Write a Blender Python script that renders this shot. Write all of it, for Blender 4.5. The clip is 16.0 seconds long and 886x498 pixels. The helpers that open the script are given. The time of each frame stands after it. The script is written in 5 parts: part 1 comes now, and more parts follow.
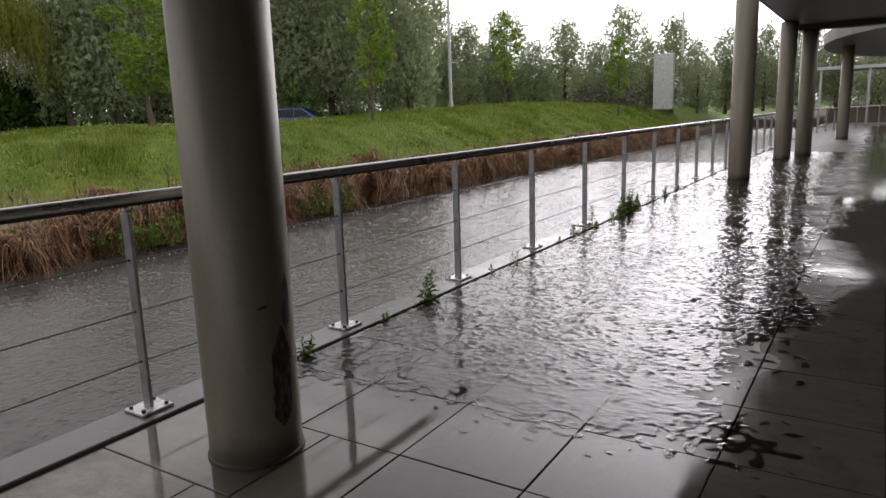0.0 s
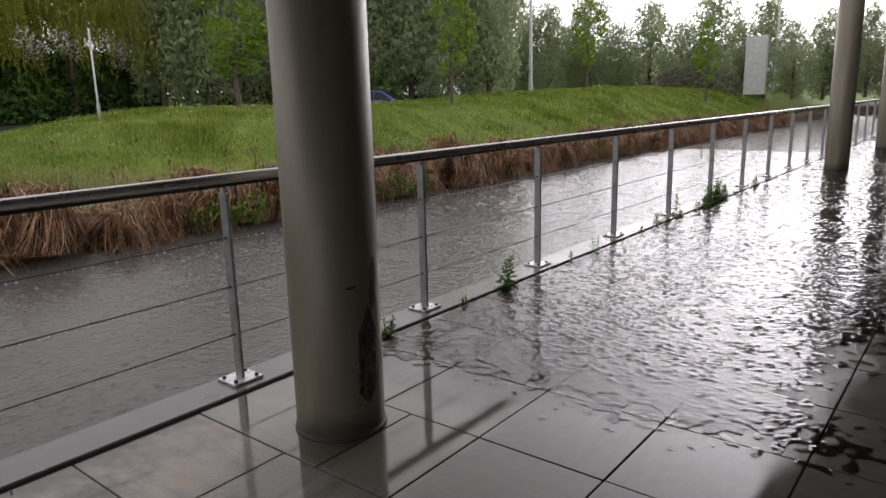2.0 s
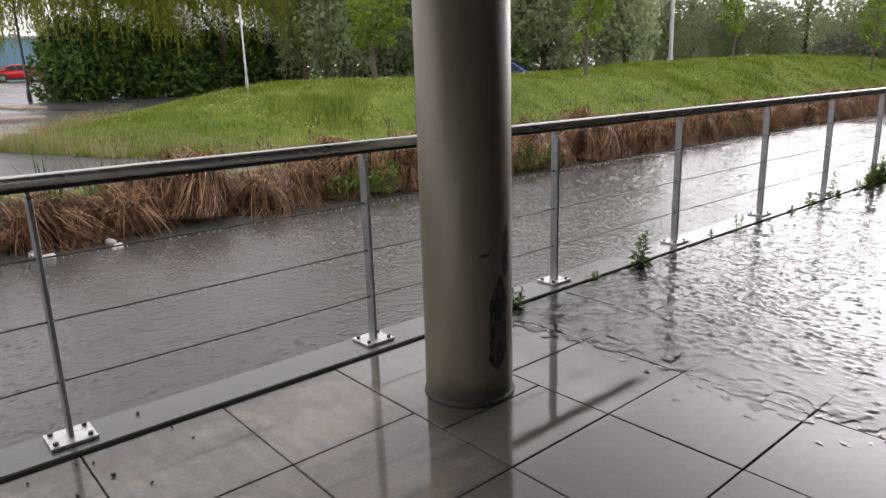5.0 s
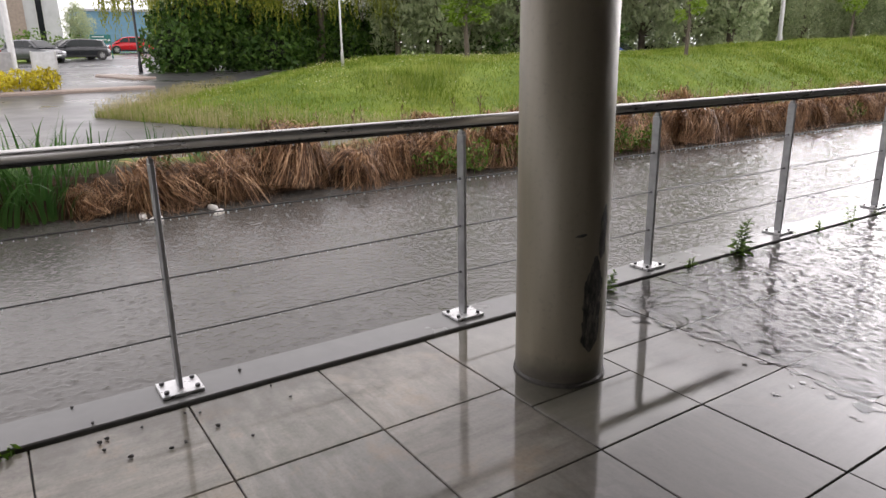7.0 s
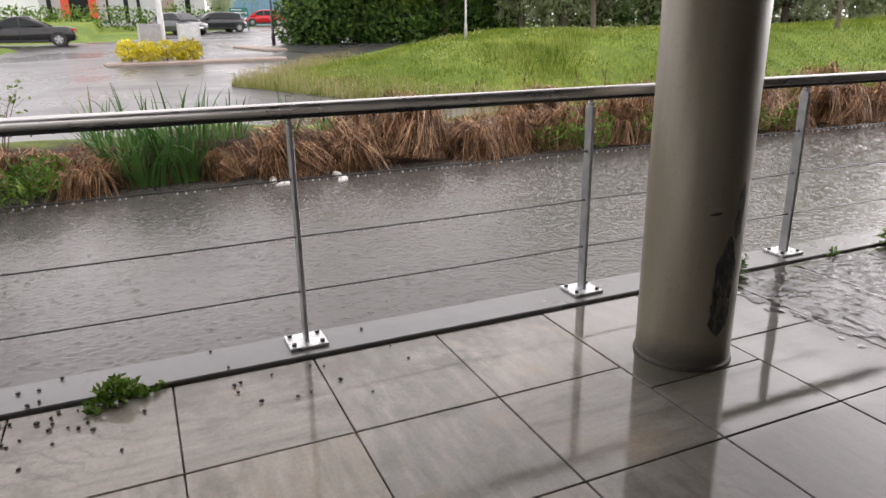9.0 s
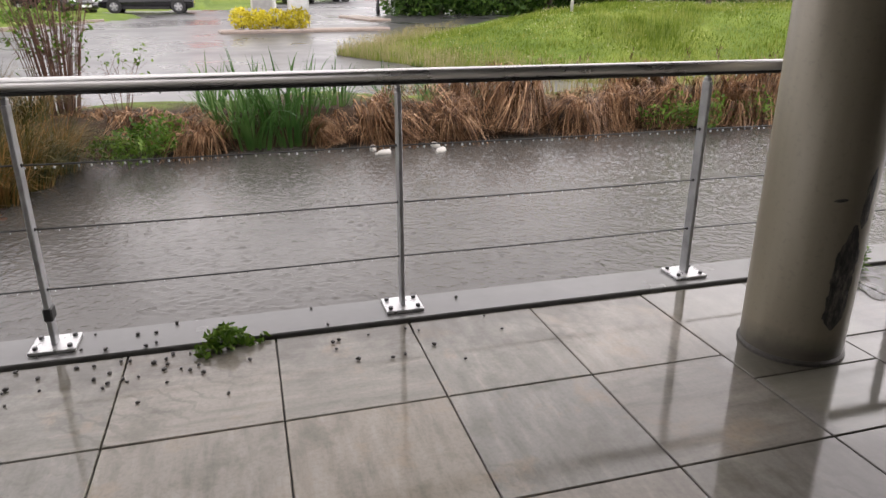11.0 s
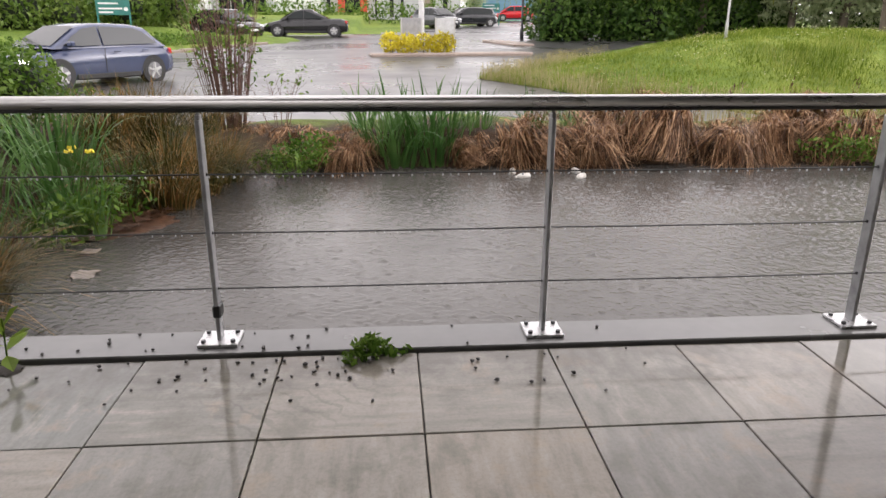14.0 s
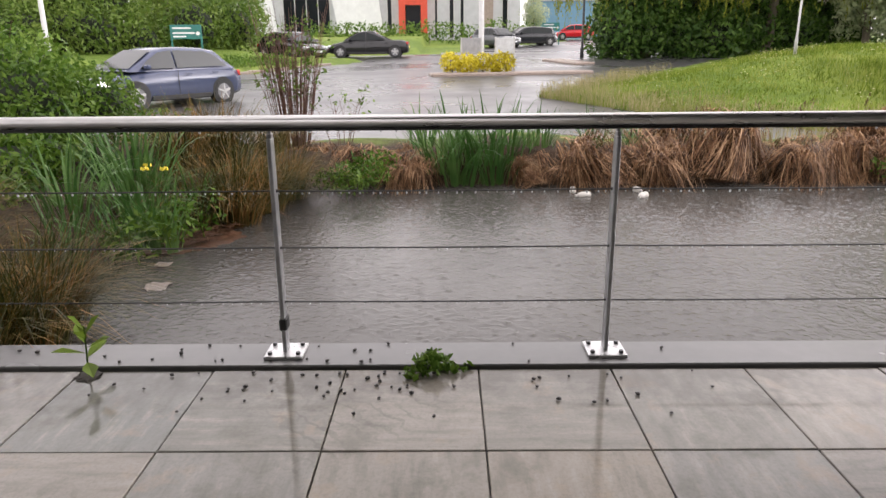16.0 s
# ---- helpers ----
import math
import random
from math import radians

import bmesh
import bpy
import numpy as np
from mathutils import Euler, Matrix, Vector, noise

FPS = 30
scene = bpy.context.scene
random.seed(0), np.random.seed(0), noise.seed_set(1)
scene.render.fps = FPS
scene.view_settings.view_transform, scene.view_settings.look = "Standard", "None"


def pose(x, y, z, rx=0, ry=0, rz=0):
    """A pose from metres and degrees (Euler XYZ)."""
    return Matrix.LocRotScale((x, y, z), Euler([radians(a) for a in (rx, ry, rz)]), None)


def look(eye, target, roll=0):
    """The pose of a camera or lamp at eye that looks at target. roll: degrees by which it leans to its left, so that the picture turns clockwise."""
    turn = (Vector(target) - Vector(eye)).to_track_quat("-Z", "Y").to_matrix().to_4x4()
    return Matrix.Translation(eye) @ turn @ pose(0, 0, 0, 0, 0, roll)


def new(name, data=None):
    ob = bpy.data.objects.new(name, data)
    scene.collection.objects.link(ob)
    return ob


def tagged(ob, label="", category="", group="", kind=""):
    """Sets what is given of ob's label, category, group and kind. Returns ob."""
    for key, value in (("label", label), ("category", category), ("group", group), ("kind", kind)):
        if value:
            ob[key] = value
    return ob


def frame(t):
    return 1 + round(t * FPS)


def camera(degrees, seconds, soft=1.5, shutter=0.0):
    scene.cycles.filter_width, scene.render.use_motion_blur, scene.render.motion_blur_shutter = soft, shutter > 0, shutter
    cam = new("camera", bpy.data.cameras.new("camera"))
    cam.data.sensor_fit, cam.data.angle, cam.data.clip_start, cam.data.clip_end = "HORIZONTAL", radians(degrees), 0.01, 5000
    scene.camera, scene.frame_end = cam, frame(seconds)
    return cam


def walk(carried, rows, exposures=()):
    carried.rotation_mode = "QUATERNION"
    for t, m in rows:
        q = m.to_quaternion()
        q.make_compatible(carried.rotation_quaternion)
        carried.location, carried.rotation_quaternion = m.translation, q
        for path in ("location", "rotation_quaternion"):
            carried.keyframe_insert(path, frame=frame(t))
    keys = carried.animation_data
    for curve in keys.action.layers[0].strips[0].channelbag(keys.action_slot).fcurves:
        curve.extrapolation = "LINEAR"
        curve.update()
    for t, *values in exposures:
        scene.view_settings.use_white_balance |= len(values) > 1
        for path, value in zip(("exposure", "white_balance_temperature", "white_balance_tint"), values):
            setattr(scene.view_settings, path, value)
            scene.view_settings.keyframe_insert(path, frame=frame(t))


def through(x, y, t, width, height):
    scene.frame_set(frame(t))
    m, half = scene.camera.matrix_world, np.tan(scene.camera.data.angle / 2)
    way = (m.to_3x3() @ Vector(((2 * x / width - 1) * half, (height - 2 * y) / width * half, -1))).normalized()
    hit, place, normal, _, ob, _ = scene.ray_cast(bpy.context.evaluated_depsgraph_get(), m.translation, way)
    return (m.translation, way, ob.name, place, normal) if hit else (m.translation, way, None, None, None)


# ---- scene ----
cam = camera(65.69, 16.0)
# seconds, x, y, z, yaw, pitch, roll
ROWS = [
    (0.0, 1.7, 1.169, 1.456, 32.151, -11.192, 1.831),
    (0.5, 1.683, 1.154, 1.46, 34.177, -11.273, 1.66),
    (1.0, 1.678, 1.15, 1.459, 35.552, -11.568, 1.547),
    (1.5, 1.679, 1.135, 1.467, 36.82, -11.876, 1.513),
    (2.0, 1.673, 1.121, 1.47, 38.531, -12.355, 1.398),
    (2.5, 1.665, 1.113, 1.47, 40.374, -12.652, 1.267),
    (3.0, 1.662, 1.11, 1.467, 41.836, -12.996, 1.24),
    (3.5, 1.653, 1.107, 1.465, 43.932, -13.187, 1.382),
    (4.0, 1.65, 1.113, 1.457, 45.624, -13.46, 1.556),
    (6.5, 1.611, 1.062, 1.443, 54.606, -15.565, 1.229),
    (7.0, 1.61, 1.048, 1.44, 56.441, -15.876, 0.919),
    (7.5, 1.603, 1.036, 1.435, 58.924, -16.032, 0.977),
    (8.0, 1.592, 1.027, 1.432, 61.392, -16.397, 0.759),
    (8.5, 1.598, 1.013, 1.429, 63.76, -17.202, 0.902),
    (9.0, 1.591, 1.003, 1.414, 66.17, -17.768, 0.764),
    (11.5, 1.581, 0.945, 1.392, 76.31, -19.702, -0.212),
    (12.0, 1.589, 0.928, 1.399, 78.474, -19.233, -0.366),
    (12.5, 1.592, 0.909, 1.405, 80.576, -18.659, -0.363),
    (13.0, 1.596, 0.896, 1.409, 82.159, -18.255, -0.418),
    (13.5, 1.586, 0.889, 1.405, 83.979, -18.335, -0.116),
    (14.0, 1.59, 0.877, 1.402, 85.547, -17.935, -0.226),
    (14.5, 1.581, 0.858, 1.409, 86.725, -17.877, -0.356),
    (15.0, 1.603, 0.858, 1.403, 88.672, -17.38, 0.046),
    (15.5, 1.595, 0.849, 1.405, 89.332, -17.401, 0.145),
    (16.0, 1.608, 0.85, 1.402, 90.267, -16.408, 0.474),
]
EXPOSURES = [(0.0, 1.3, 6500, 18), (4.0, 1.75, 6500, 18), (7.0, 2.2, 6550, 18), (9.0, 2.4, 6600, 18), (12.5, 2.48, 6650, 18), (16.0, 2.48, 6650, 19)]
walk(cam, [(t, pose(x, y, z, 90 + pitch, roll, yaw)) for t, x, y, z, yaw, pitch, roll in ROWS], EXPOSURES)

# ---- daylight: low rain cloud ----
SUN_EL, SUN_AZ = 22.0, -12.0
world = bpy.data.worlds.new("rain_sky")
scene.world = world
world.use_nodes = True
wn, wl = world.node_tree.nodes, world.node_tree.links
wn.clear()
sky = wn.new("ShaderNodeTexSky")
sky.sky_type, sky.sun_disc = "NISHITA", False
sky.sun_elevation, sky.sun_rotation = radians(SUN_EL), radians(SUN_AZ)
sky.dust_density, sky.air_density = 4.0, 1.0
grey = wn.new("ShaderNodeHueSaturation")
grey.inputs["Saturation"].default_value = 0.0
back = wn.new("ShaderNodeBackground")
back.inputs["Strength"].default_value = 0.15
wout = wn.new("ShaderNodeOutputWorld")
wl.new(sky.outputs[0], grey.inputs["Color"])
cloud = wn.new("ShaderNodeMix")
cloud.data_type = "RGBA"
cloud.inputs[0].default_value = 0.82
cloud.inputs[7].default_value = (2.75, 2.75, 2.75, 1)
wl.new(grey.outputs[0], cloud.inputs[6])
wl.new(cloud.outputs[2], back.inputs["Color"])
wl.new(back.outputs[0], wout.inputs["Surface"])
sun = new("sun", bpy.data.lights.new("sun", "SUN"))
sun.data.energy, sun.data.angle, sun.data.color = 0.1, radians(90), (1.0, 0.98, 0.95)
sun.matrix_world = look((0, 0, 20), (-20 * math.sin(radians(SUN_AZ)) / math.tan(radians(SUN_EL)), -20 * math.cos(radians(SUN_AZ)) / math.tan(radians(SUN_EL)), 0))

# ---- helpers of this scene ----
rng = random.Random(7)


def add(ob, parent=None):
    if parent is not None:
        ob.parent = parent
    return ob


def part(name, bm, material, parent=None, label="", smooth=False):
    me = bpy.data.meshes.new(name)
    bm.to_mesh(me)
    bm.free()
    if smooth:
        for f in me.polygons:
            f.use_smooth = True
    me.materials.append(material)
    ob = new(name, me)
    if label:
        ob["label"] = label
    return add(ob, parent)


def raw(name, verts, faces, material, parent=None, label="", smooth=False):
    me = bpy.data.meshes.new(name)
    me.from_pydata([tuple(v) for v in verts], [], faces)
    me.update()
    if smooth:
        for f in me.polygons:
            f.use_smooth = True
    me.materials.append(material)
    ob = new(name, me)
    if label:
        ob["label"] = label
    return add(ob, parent)


def share(name, mesh, m, parent=None):
    ob = new(name, mesh)
    ob.matrix_basis = m
    return add(ob, parent)


def empty(name, m=None, label="", category="", group="", kind=""):
    ob = new(name)
    if m is not None:
        ob.matrix_basis = m
    return tagged(ob, label, category, group, kind)


def box(bm, x0, y0, z0, x1, y1, z1, bevel=0.0):
    made = bmesh.ops.create_cube(bm, size=1.0, matrix=Matrix.Translation(((x0 + x1) / 2, (y0 + y1) / 2, (z0 + z1) / 2)) @ Matrix.Diagonal((x1 - x0, y1 - y0, z1 - z0, 1)))
    if bevel:
        edges = list({e for v in made["verts"] for e in v.link_edges})
        bmesh.ops.bevel(bm, geom=edges, offset=bevel, segments=1, affect="EDGES", profile=0.5)
    return bm


def boxed(x0, y0, z0, x1, y1, z1, bevel=0.0):
    return box(bmesh.new(), x0, y0, z0, x1, y1, z1, bevel)


def tube(bm, a, b, r0, r1, seg=10, caps=True):
    a, b = Vector(a), Vector(b)
    turn = (b - a).to_track_quat("Z", "Y").to_matrix().to_4x4()
    bmesh.ops.create_cone(bm, cap_ends=caps, segments=seg, radius1=r0, radius2=r1, depth=(b - a).length, matrix=Matrix.Translation((a + b) / 2) @ turn)
    return bm


def lathe(bm, profile, seg=32):
    """profile: (radius, z) from below to above."""
    rings = [[bm.verts.new((r * math.cos(2 * math.pi * i / seg), r * math.sin(2 * math.pi * i / seg), z)) for i in range(seg)] for r, z in profile]
    for lo, hi in zip(rings, rings[1:]):
        for i in range(seg):
            bm.faces.new((lo[i], lo[(i + 1) % seg], hi[(i + 1) % seg], hi[i]))
    bm.faces.new(rings[-1])
    bm.faces.new(rings[0][::-1])
    return bm


def smooth01(a, b, v):
    t = min(1.0, max(0.0, (v - a) / (b - a)))
    return t * t * (3 - 2 * t)


# ---- materials ----
class Mat:
    def __init__(self, name):
        self.m = bpy.data.materials.new(name)
        self.m.use_nodes = True
        self.n, self.l = self.m.node_tree.nodes, self.m.node_tree.links
        self.b = self.n["Principled BSDF"]

    def node(self, kind, **values):
        nd = self.n.new(kind)
        for k, v in values.items():
            nd.inputs[k].default_value = v
        return nd

    def pos(self, scale=(1, 1, 1), objectwise=False):
        mp = self.n.new("ShaderNodeMapping")
        mp.inputs["Scale"].default_value = scale
        if objectwise:
            self.l.new(self.n.new("ShaderNodeTexCoord").outputs["Object"], mp.inputs["Vector"])
        else:
            self.l.new(self.n.new("ShaderNodeNewGeometry").outputs["Position"], mp.inputs["Vector"])
        return mp.outputs[0]

    def noise(self, vec, scale, detail=4.0, rough=0.6):
        nd = self.node("ShaderNodeTexNoise", Scale=scale, Detail=detail, Roughness=rough)
        self.l.new(vec, nd.inputs["Vector"])
        return nd.outputs["Fac"]

    def ramp(self, fac, stops):
        nd = self.n.new("ShaderNodeValToRGB")
        els = nd.color_ramp.elements
        while len(els) < len(stops):
            els.new(0.5)
        for e, (p, c) in zip(els, stops):
            e.position, e.color = p, (*c, 1) if len(c) == 3 else c
        self.l.new(fac, nd.inputs["Fac"])
        return nd.outputs["Color"]

    def grey(self, fac, a, b, lo=0.0, hi=1.0):
        nd = self.n.new("ShaderNodeMapRange")
        nd.inputs["From Min"].default_value, nd.inputs["From Max"].default_value = a, b
        nd.inputs["To Min"].default_value, nd.inputs["To Max"].default_value = lo, hi
        self.l.new(fac, nd.inputs["Value"])
        return nd.outputs["Result"]

    def math(self, op, a, b=None):
        nd = self.n.new("ShaderNodeMath")
        nd.operation = op
        for i, v in enumerate((a, b)):
            if v is None:
                continue
            if isinstance(v, (int, float)):
                nd.inputs[i].default_value = v
            else:
                self.l.new(v, nd.inputs[i])
        return nd.outputs[0]

    def mix(self, fac, a, b, blend="MIX"):
        nd = self.n.new("ShaderNodeMix")
        nd.data_type, nd.blend_type = "RGBA", blend
        for key, v in (("Factor", fac), ("A", a), ("B", b)):
            sock = [s for s in nd.inputs if s.name == key and (s.type == "RGBA") == (key != "Factor") and (key != "Factor" or s.type == "VALUE")][0]
            if isinstance(v, (int, float)):
                sock.default_value = v
            elif isinstance(v, tuple):
                sock.default_value = (*v, 1)
            else:
                self.l.new(v, sock)
        return [s for s in nd.outputs if s.type == "RGBA"][0]

    def bump(self, height, strength, distance=0.01, under=None):
        nd = self.node("ShaderNodeBump", Strength=strength, Distance=distance)
        self.l.new(height, nd.inputs["Height"])
        if under is not None:
            self.l.new(under, nd.inputs["Normal"])
        return nd.outputs["Normal"]

    def set(self, **links):
        for k, v in links.items():
            sock = self.b.inputs[k.replace("_", " ")]
            if isinstance(v, (int, float)):
                sock.default_value = v
            elif isinstance(v, tuple):
                sock.default_value = (*v, 1)
            else:
                self.l.new(v, sock)
        return self.m


def plain(name, colour, rough=0.5, metal=0.0, spread=0.25, scale=6.0, bump=0.15, coat=0.0, spec=0.5):
    m = Mat(name)
    v = m.pos()
    n = m.noise(v, scale)
    n2 = m.noise(v, scale * 9)
    dark = tuple(c * (1 - spread) for c in colour)
    light = tuple(min(1, c * (1 + spread)) for c in colour)
    col = m.mix(m.grey(n2, 0.3, 0.7, 0, 0.5), m.ramp(n, [(0.3, dark), (0.7, light)]), colour)
    return m.set(Base_Color=col, Roughness=m.grey(n, 0.2, 0.8, max(0.02, rough - 0.08), min(1, rough + 0.08)), Metallic=metal, Normal=m.bump(n2, bump, 0.004), Coat_Weight=coat, Specular_IOR_Level=spec)


def leaf_material(name, dark, mid, light, rough=0.45, through=0.35, patch=0.35):
    m = Mat(name)
    gm = m.n.new("ShaderNodeNewGeometry")
    rnd = gm.outputs["Random Per Island"]
    n = m.noise(m.pos(), patch, 3)
    f = m.math("ADD", m.math("MULTIPLY", rnd, 0.5), m.math("MULTIPLY", m.grey(n, 0.3, 0.7), 0.5))
    col = m.ramp(f, [(0.15, dark), (0.5, mid), (0.85, light)])
    m.set(Base_Color=col, Roughness=rough, Specular_IOR_Level=0.15)
    tr = m.n.new("ShaderNodeBsdfTranslucent")
    m.l.new(col, tr.inputs["Color"])
    mx = m.n.new("ShaderNodeMixShader")
    mx.inputs[0].default_value = through
    m.l.new(m.b.outputs[0], mx.inputs[1])
    m.l.new(tr.outputs[0], mx.inputs[2])
    m.l.new(mx.outputs[0], m.n["Material Output"].inputs["Surface"])
    return m.m


def paving_material():
    m = Mat("wet_paving")
    v = m.pos()
    oi = m.n.new("ShaderNodeObjectInfo")
    big = m.noise(v, 0.9, 5, 0.6)
    streak = m.noise(m.pos((9, 1.4, 1)), 2.2, 5, 0.65)
    fine = m.noise(v, 60, 4, 0.7)
    slab = m.ramp(oi.outputs["Random"], [(0.0, (0.24, 0.232, 0.205)), (0.3, (0.34, 0.306, 0.262)), (0.55, (0.27, 0.262, 0.24)), (0.8, (0.37, 0.318, 0.256)), (1.0, (0.225, 0.228, 0.21))])
    # riven streaks, along or across by the slab
    across = m.noise(m.pos((1.3, 7, 1)), 2.6, 6, 0.62)
    pick = m.math("GREATER_THAN", oi.outputs["Random"], 0.45)
    riven = m.math("ADD", m.math("MULTIPLY", across, pick), m.math("MULTIPLY", streak, m.math("SUBTRACT", 1.0, pick)))
    col = m.mix(m.grey(riven, 0.5, 0.74, 0.0, 0.55), slab, (0.11, 0.108, 0.088))
    col = m.mix(m.grey(riven, 0.46, 0.3, 0.0, 0.45), col, (0.47, 0.43, 0.37))
    blot = m.noise(v, 3.4, 7, 0.62)
    col = m.mix(m.grey(blot, 0.53, 0.66, 0.0, 0.6), col, (0.12, 0.118, 0.088))
    col = m.mix(m.grey(blot, 0.44, 0.3, 0.0, 0.5), col, (0.42, 0.31, 0.21))
    # ridged wear on some slabs
    ridge = m.n.new("ShaderNodeTexWave")
    ridge.wave_type, ridge.bands_direction = "BANDS", "DIAGONAL"
    for key, value in (("Scale", 5.5), ("Distortion", 7.0), ("Detail", 4.0), ("Detail Scale", 2.2)):
        ridge.inputs[key].default_value = value
    m.l.new(m.pos((1.0, -1.0, 0.0)), ridge.inputs["Vector"])
    worn = m.math("MULTIPLY", m.grey(m.noise(v, 1.1, 2), 0.54, 0.66), m.grey(ridge.outputs["Fac"], 0.7, 0.95, 0.0, 0.5))
    col = m.mix(worn, col, (0.09, 0.085, 0.068))
    col = m.mix(m.grey(big, 0.42, 0.7, 0.0, 0.35), col, (0.25, 0.225, 0.185))
    col = m.mix(m.grey(fine, 0.45, 0.75, 0.0, 0.3), col, (0.09, 0.085, 0.072))
    # standing water: everywhere beyond the first column, in patches before it
    sep = m.n.new("ShaderNodeSeparateXYZ")
    m.l.new(v, sep.inputs[0])
    edge = m.math("ADD", sep.outputs["Y"], m.math("MULTIPLY", m.math("SUBTRACT", big, 0.5), 1.2))
    pool = m.grey(m.math("ADD", edge, m.math("MULTIPLY", sep.outputs["X"], 0.9)), 1.6, 2.9)
    rain = m.math("MULTIPLY", m.grey(edge, 3.7, 4.3), m.grey(m.math("ADD", sep.outputs["X"], m.math("MULTIPLY", m.math("SUBTRACT", big, 0.5), 1.5)), 1.5, 0.9))
    grime = m.math("ADD", sep.outputs["X"], m.math("MULTIPLY", m.math("SUBTRACT", m.noise(v, 5, 6, 0.7), 0.5), 1.3))
    col = m.mix(m.grey(grime, -0.8, -1.2, 0.0, 0.6), col, (0.055, 0.048, 0.036))
    soaked = m.math("MULTIPLY", pool, 0.8)
    col = m.mix(soaked, col, (0.05, 0.046, 0.042))
    patch = m.math("MULTIPLY", m.math("SUBTRACT", 1.0, pool), m.grey(m.noise(v, 1.7, 4), 0.40, 0.62, 0.1, 0.0))
    rough = m.math("ADD", m.math("MULTIPLY", rain, 0.5), m.math("ADD", patch, 0.03))
    grain = m.bump(fine, 0.05, 0.002, m.bump(m.noise(v, 7, 3, 0.6), 0.09, 0.004))
    # still water on the slabs round the first column
    wave = m.math("MULTIPLY", m.math("SUBTRACT", m.noise(v, 3.0, 4), 0.5), 0.35)
    along, over = m.math("ADD", sep.outputs["Y"], wave), m.math("ADD", sep.outputs["X"], wave)
    still = m.math("MULTIPLY", m.math("MULTIPLY", m.grey(along, 2.76, 2.82), m.grey(along, 3.62, 3.5)), m.grey(over, 0.1, -0.02))
    col = m.mix(m.math("MULTIPLY", still, 0.5), col, (0.1, 0.095, 0.07))
    rough = m.math("MULTIPLY", rough, m.math("SUBTRACT", 1.0, m.math("MULTIPLY", still, 0.75)))
    shine = m.math("ADD", 0.27, m.math("MULTIPLY", still, 0.2))
    return m.set(Base_Color=col, Roughness=rough, Normal=grain, Specular_IOR_Level=shine)


def water_material():
    m = Mat("rained_water")
    v = m.pos()
    n = m.noise(v, 0.5, 3)
    col = m.ramp(n, [(0.3, (0.05, 0.047, 0.042)), (0.7, (0.075, 0.07, 0.062))])
    return m.set(Base_Color=col, Roughness=0.17, IOR=1.33, Normal=m.bump(m.noise(v, 70, 2, 0.6), 0.5, 0.004))


def film_material():
    """Standing rain water: clear, with a mirror's gloss by the angle."""
    m = Mat("rain_film")
    m.n.remove(m.b)
    fr = m.node("ShaderNodeFresnel", IOR=1.33)
    clear = m.n.new("ShaderNodeBsdfTransparent")
    clear.inputs["Color"].default_value = (0.72, 0.71, 0.69, 1)
    gloss = m.n.new("ShaderNodeBsdfGlossy")
    gloss.inputs["Roughness"].default_value = 0.04
    mx = m.n.new("ShaderNodeMixShader")
    m.l.new(fr.outputs[0], mx.inputs[0])
    m.l.new(clear.outputs[0], mx.inputs[1])
    m.l.new(gloss.outputs[0], mx.inputs[2])
    m.l.new(mx.outputs[0], m.n["Material Output"].inputs["Surface"])
    return m.m


def asphalt_material():
    m = Mat("wet_asphalt")
    v = m.pos()
    n = m.noise(v, 0.25, 4)
    fine = m.noise(v, 40, 3)
    col = m.ramp(fine, [(0.3, (0.045, 0.045, 0.047)), (0.7, (0.075, 0.073, 0.072))])
    return m.set(Base_Color=col, Roughness=m.grey(n, 0.35, 0.65, 0.2, 0.42), Specular_IOR_Level=0.3, Normal=m.bump(m.noise(v, 9, 3), 0.25, 0.01))


def ground_material():
    m = Mat("grass_ground")
    v = m.pos()
    big = m.noise(v, 0.16, 4)
    mid = m.noise(v, 1.6, 5)
    fine = m.noise(v, 22, 4)
    col = m.ramp(big, [(0.3, (0.085, 0.14, 0.014)), (0.55, (0.14, 0.205, 0.024)), (0.75, (0.2, 0.235, 0.04))])
    col = m.mix(m.grey(mid, 0.42, 0.66, 0, 0.6), col, (0.045, 0.085, 0.012))
    col = m.mix(m.grey(fine, 0.5, 0.8, 0, 0.5), col, (0.1, 0.12, 0.035))
    sep = m.n.new("ShaderNodeSeparateXYZ")
    m.l.new(v, sep.inputs[0])
    shore = m.grey(m.math("ADD", sep.outputs["X"], m.math("MULTIPLY", m.math("SUBTRACT", mid, 0.5), 2.0)), -9.6, -8.6)
    soil = m.ramp(m.noise(v, 6, 5), [(0.3, (0.02, 0.013, 0.007)), (0.6, (0.05, 0.028, 0.014)), (0.8, (0.035, 0.042, 0.013))])
    col = m.mix(shore, col, soil)
    return m.set(Base_Color=col, Roughness=0.8, Specular_IOR_Level=0.2, Normal=m.bump(fine, 0.7, 0.05))


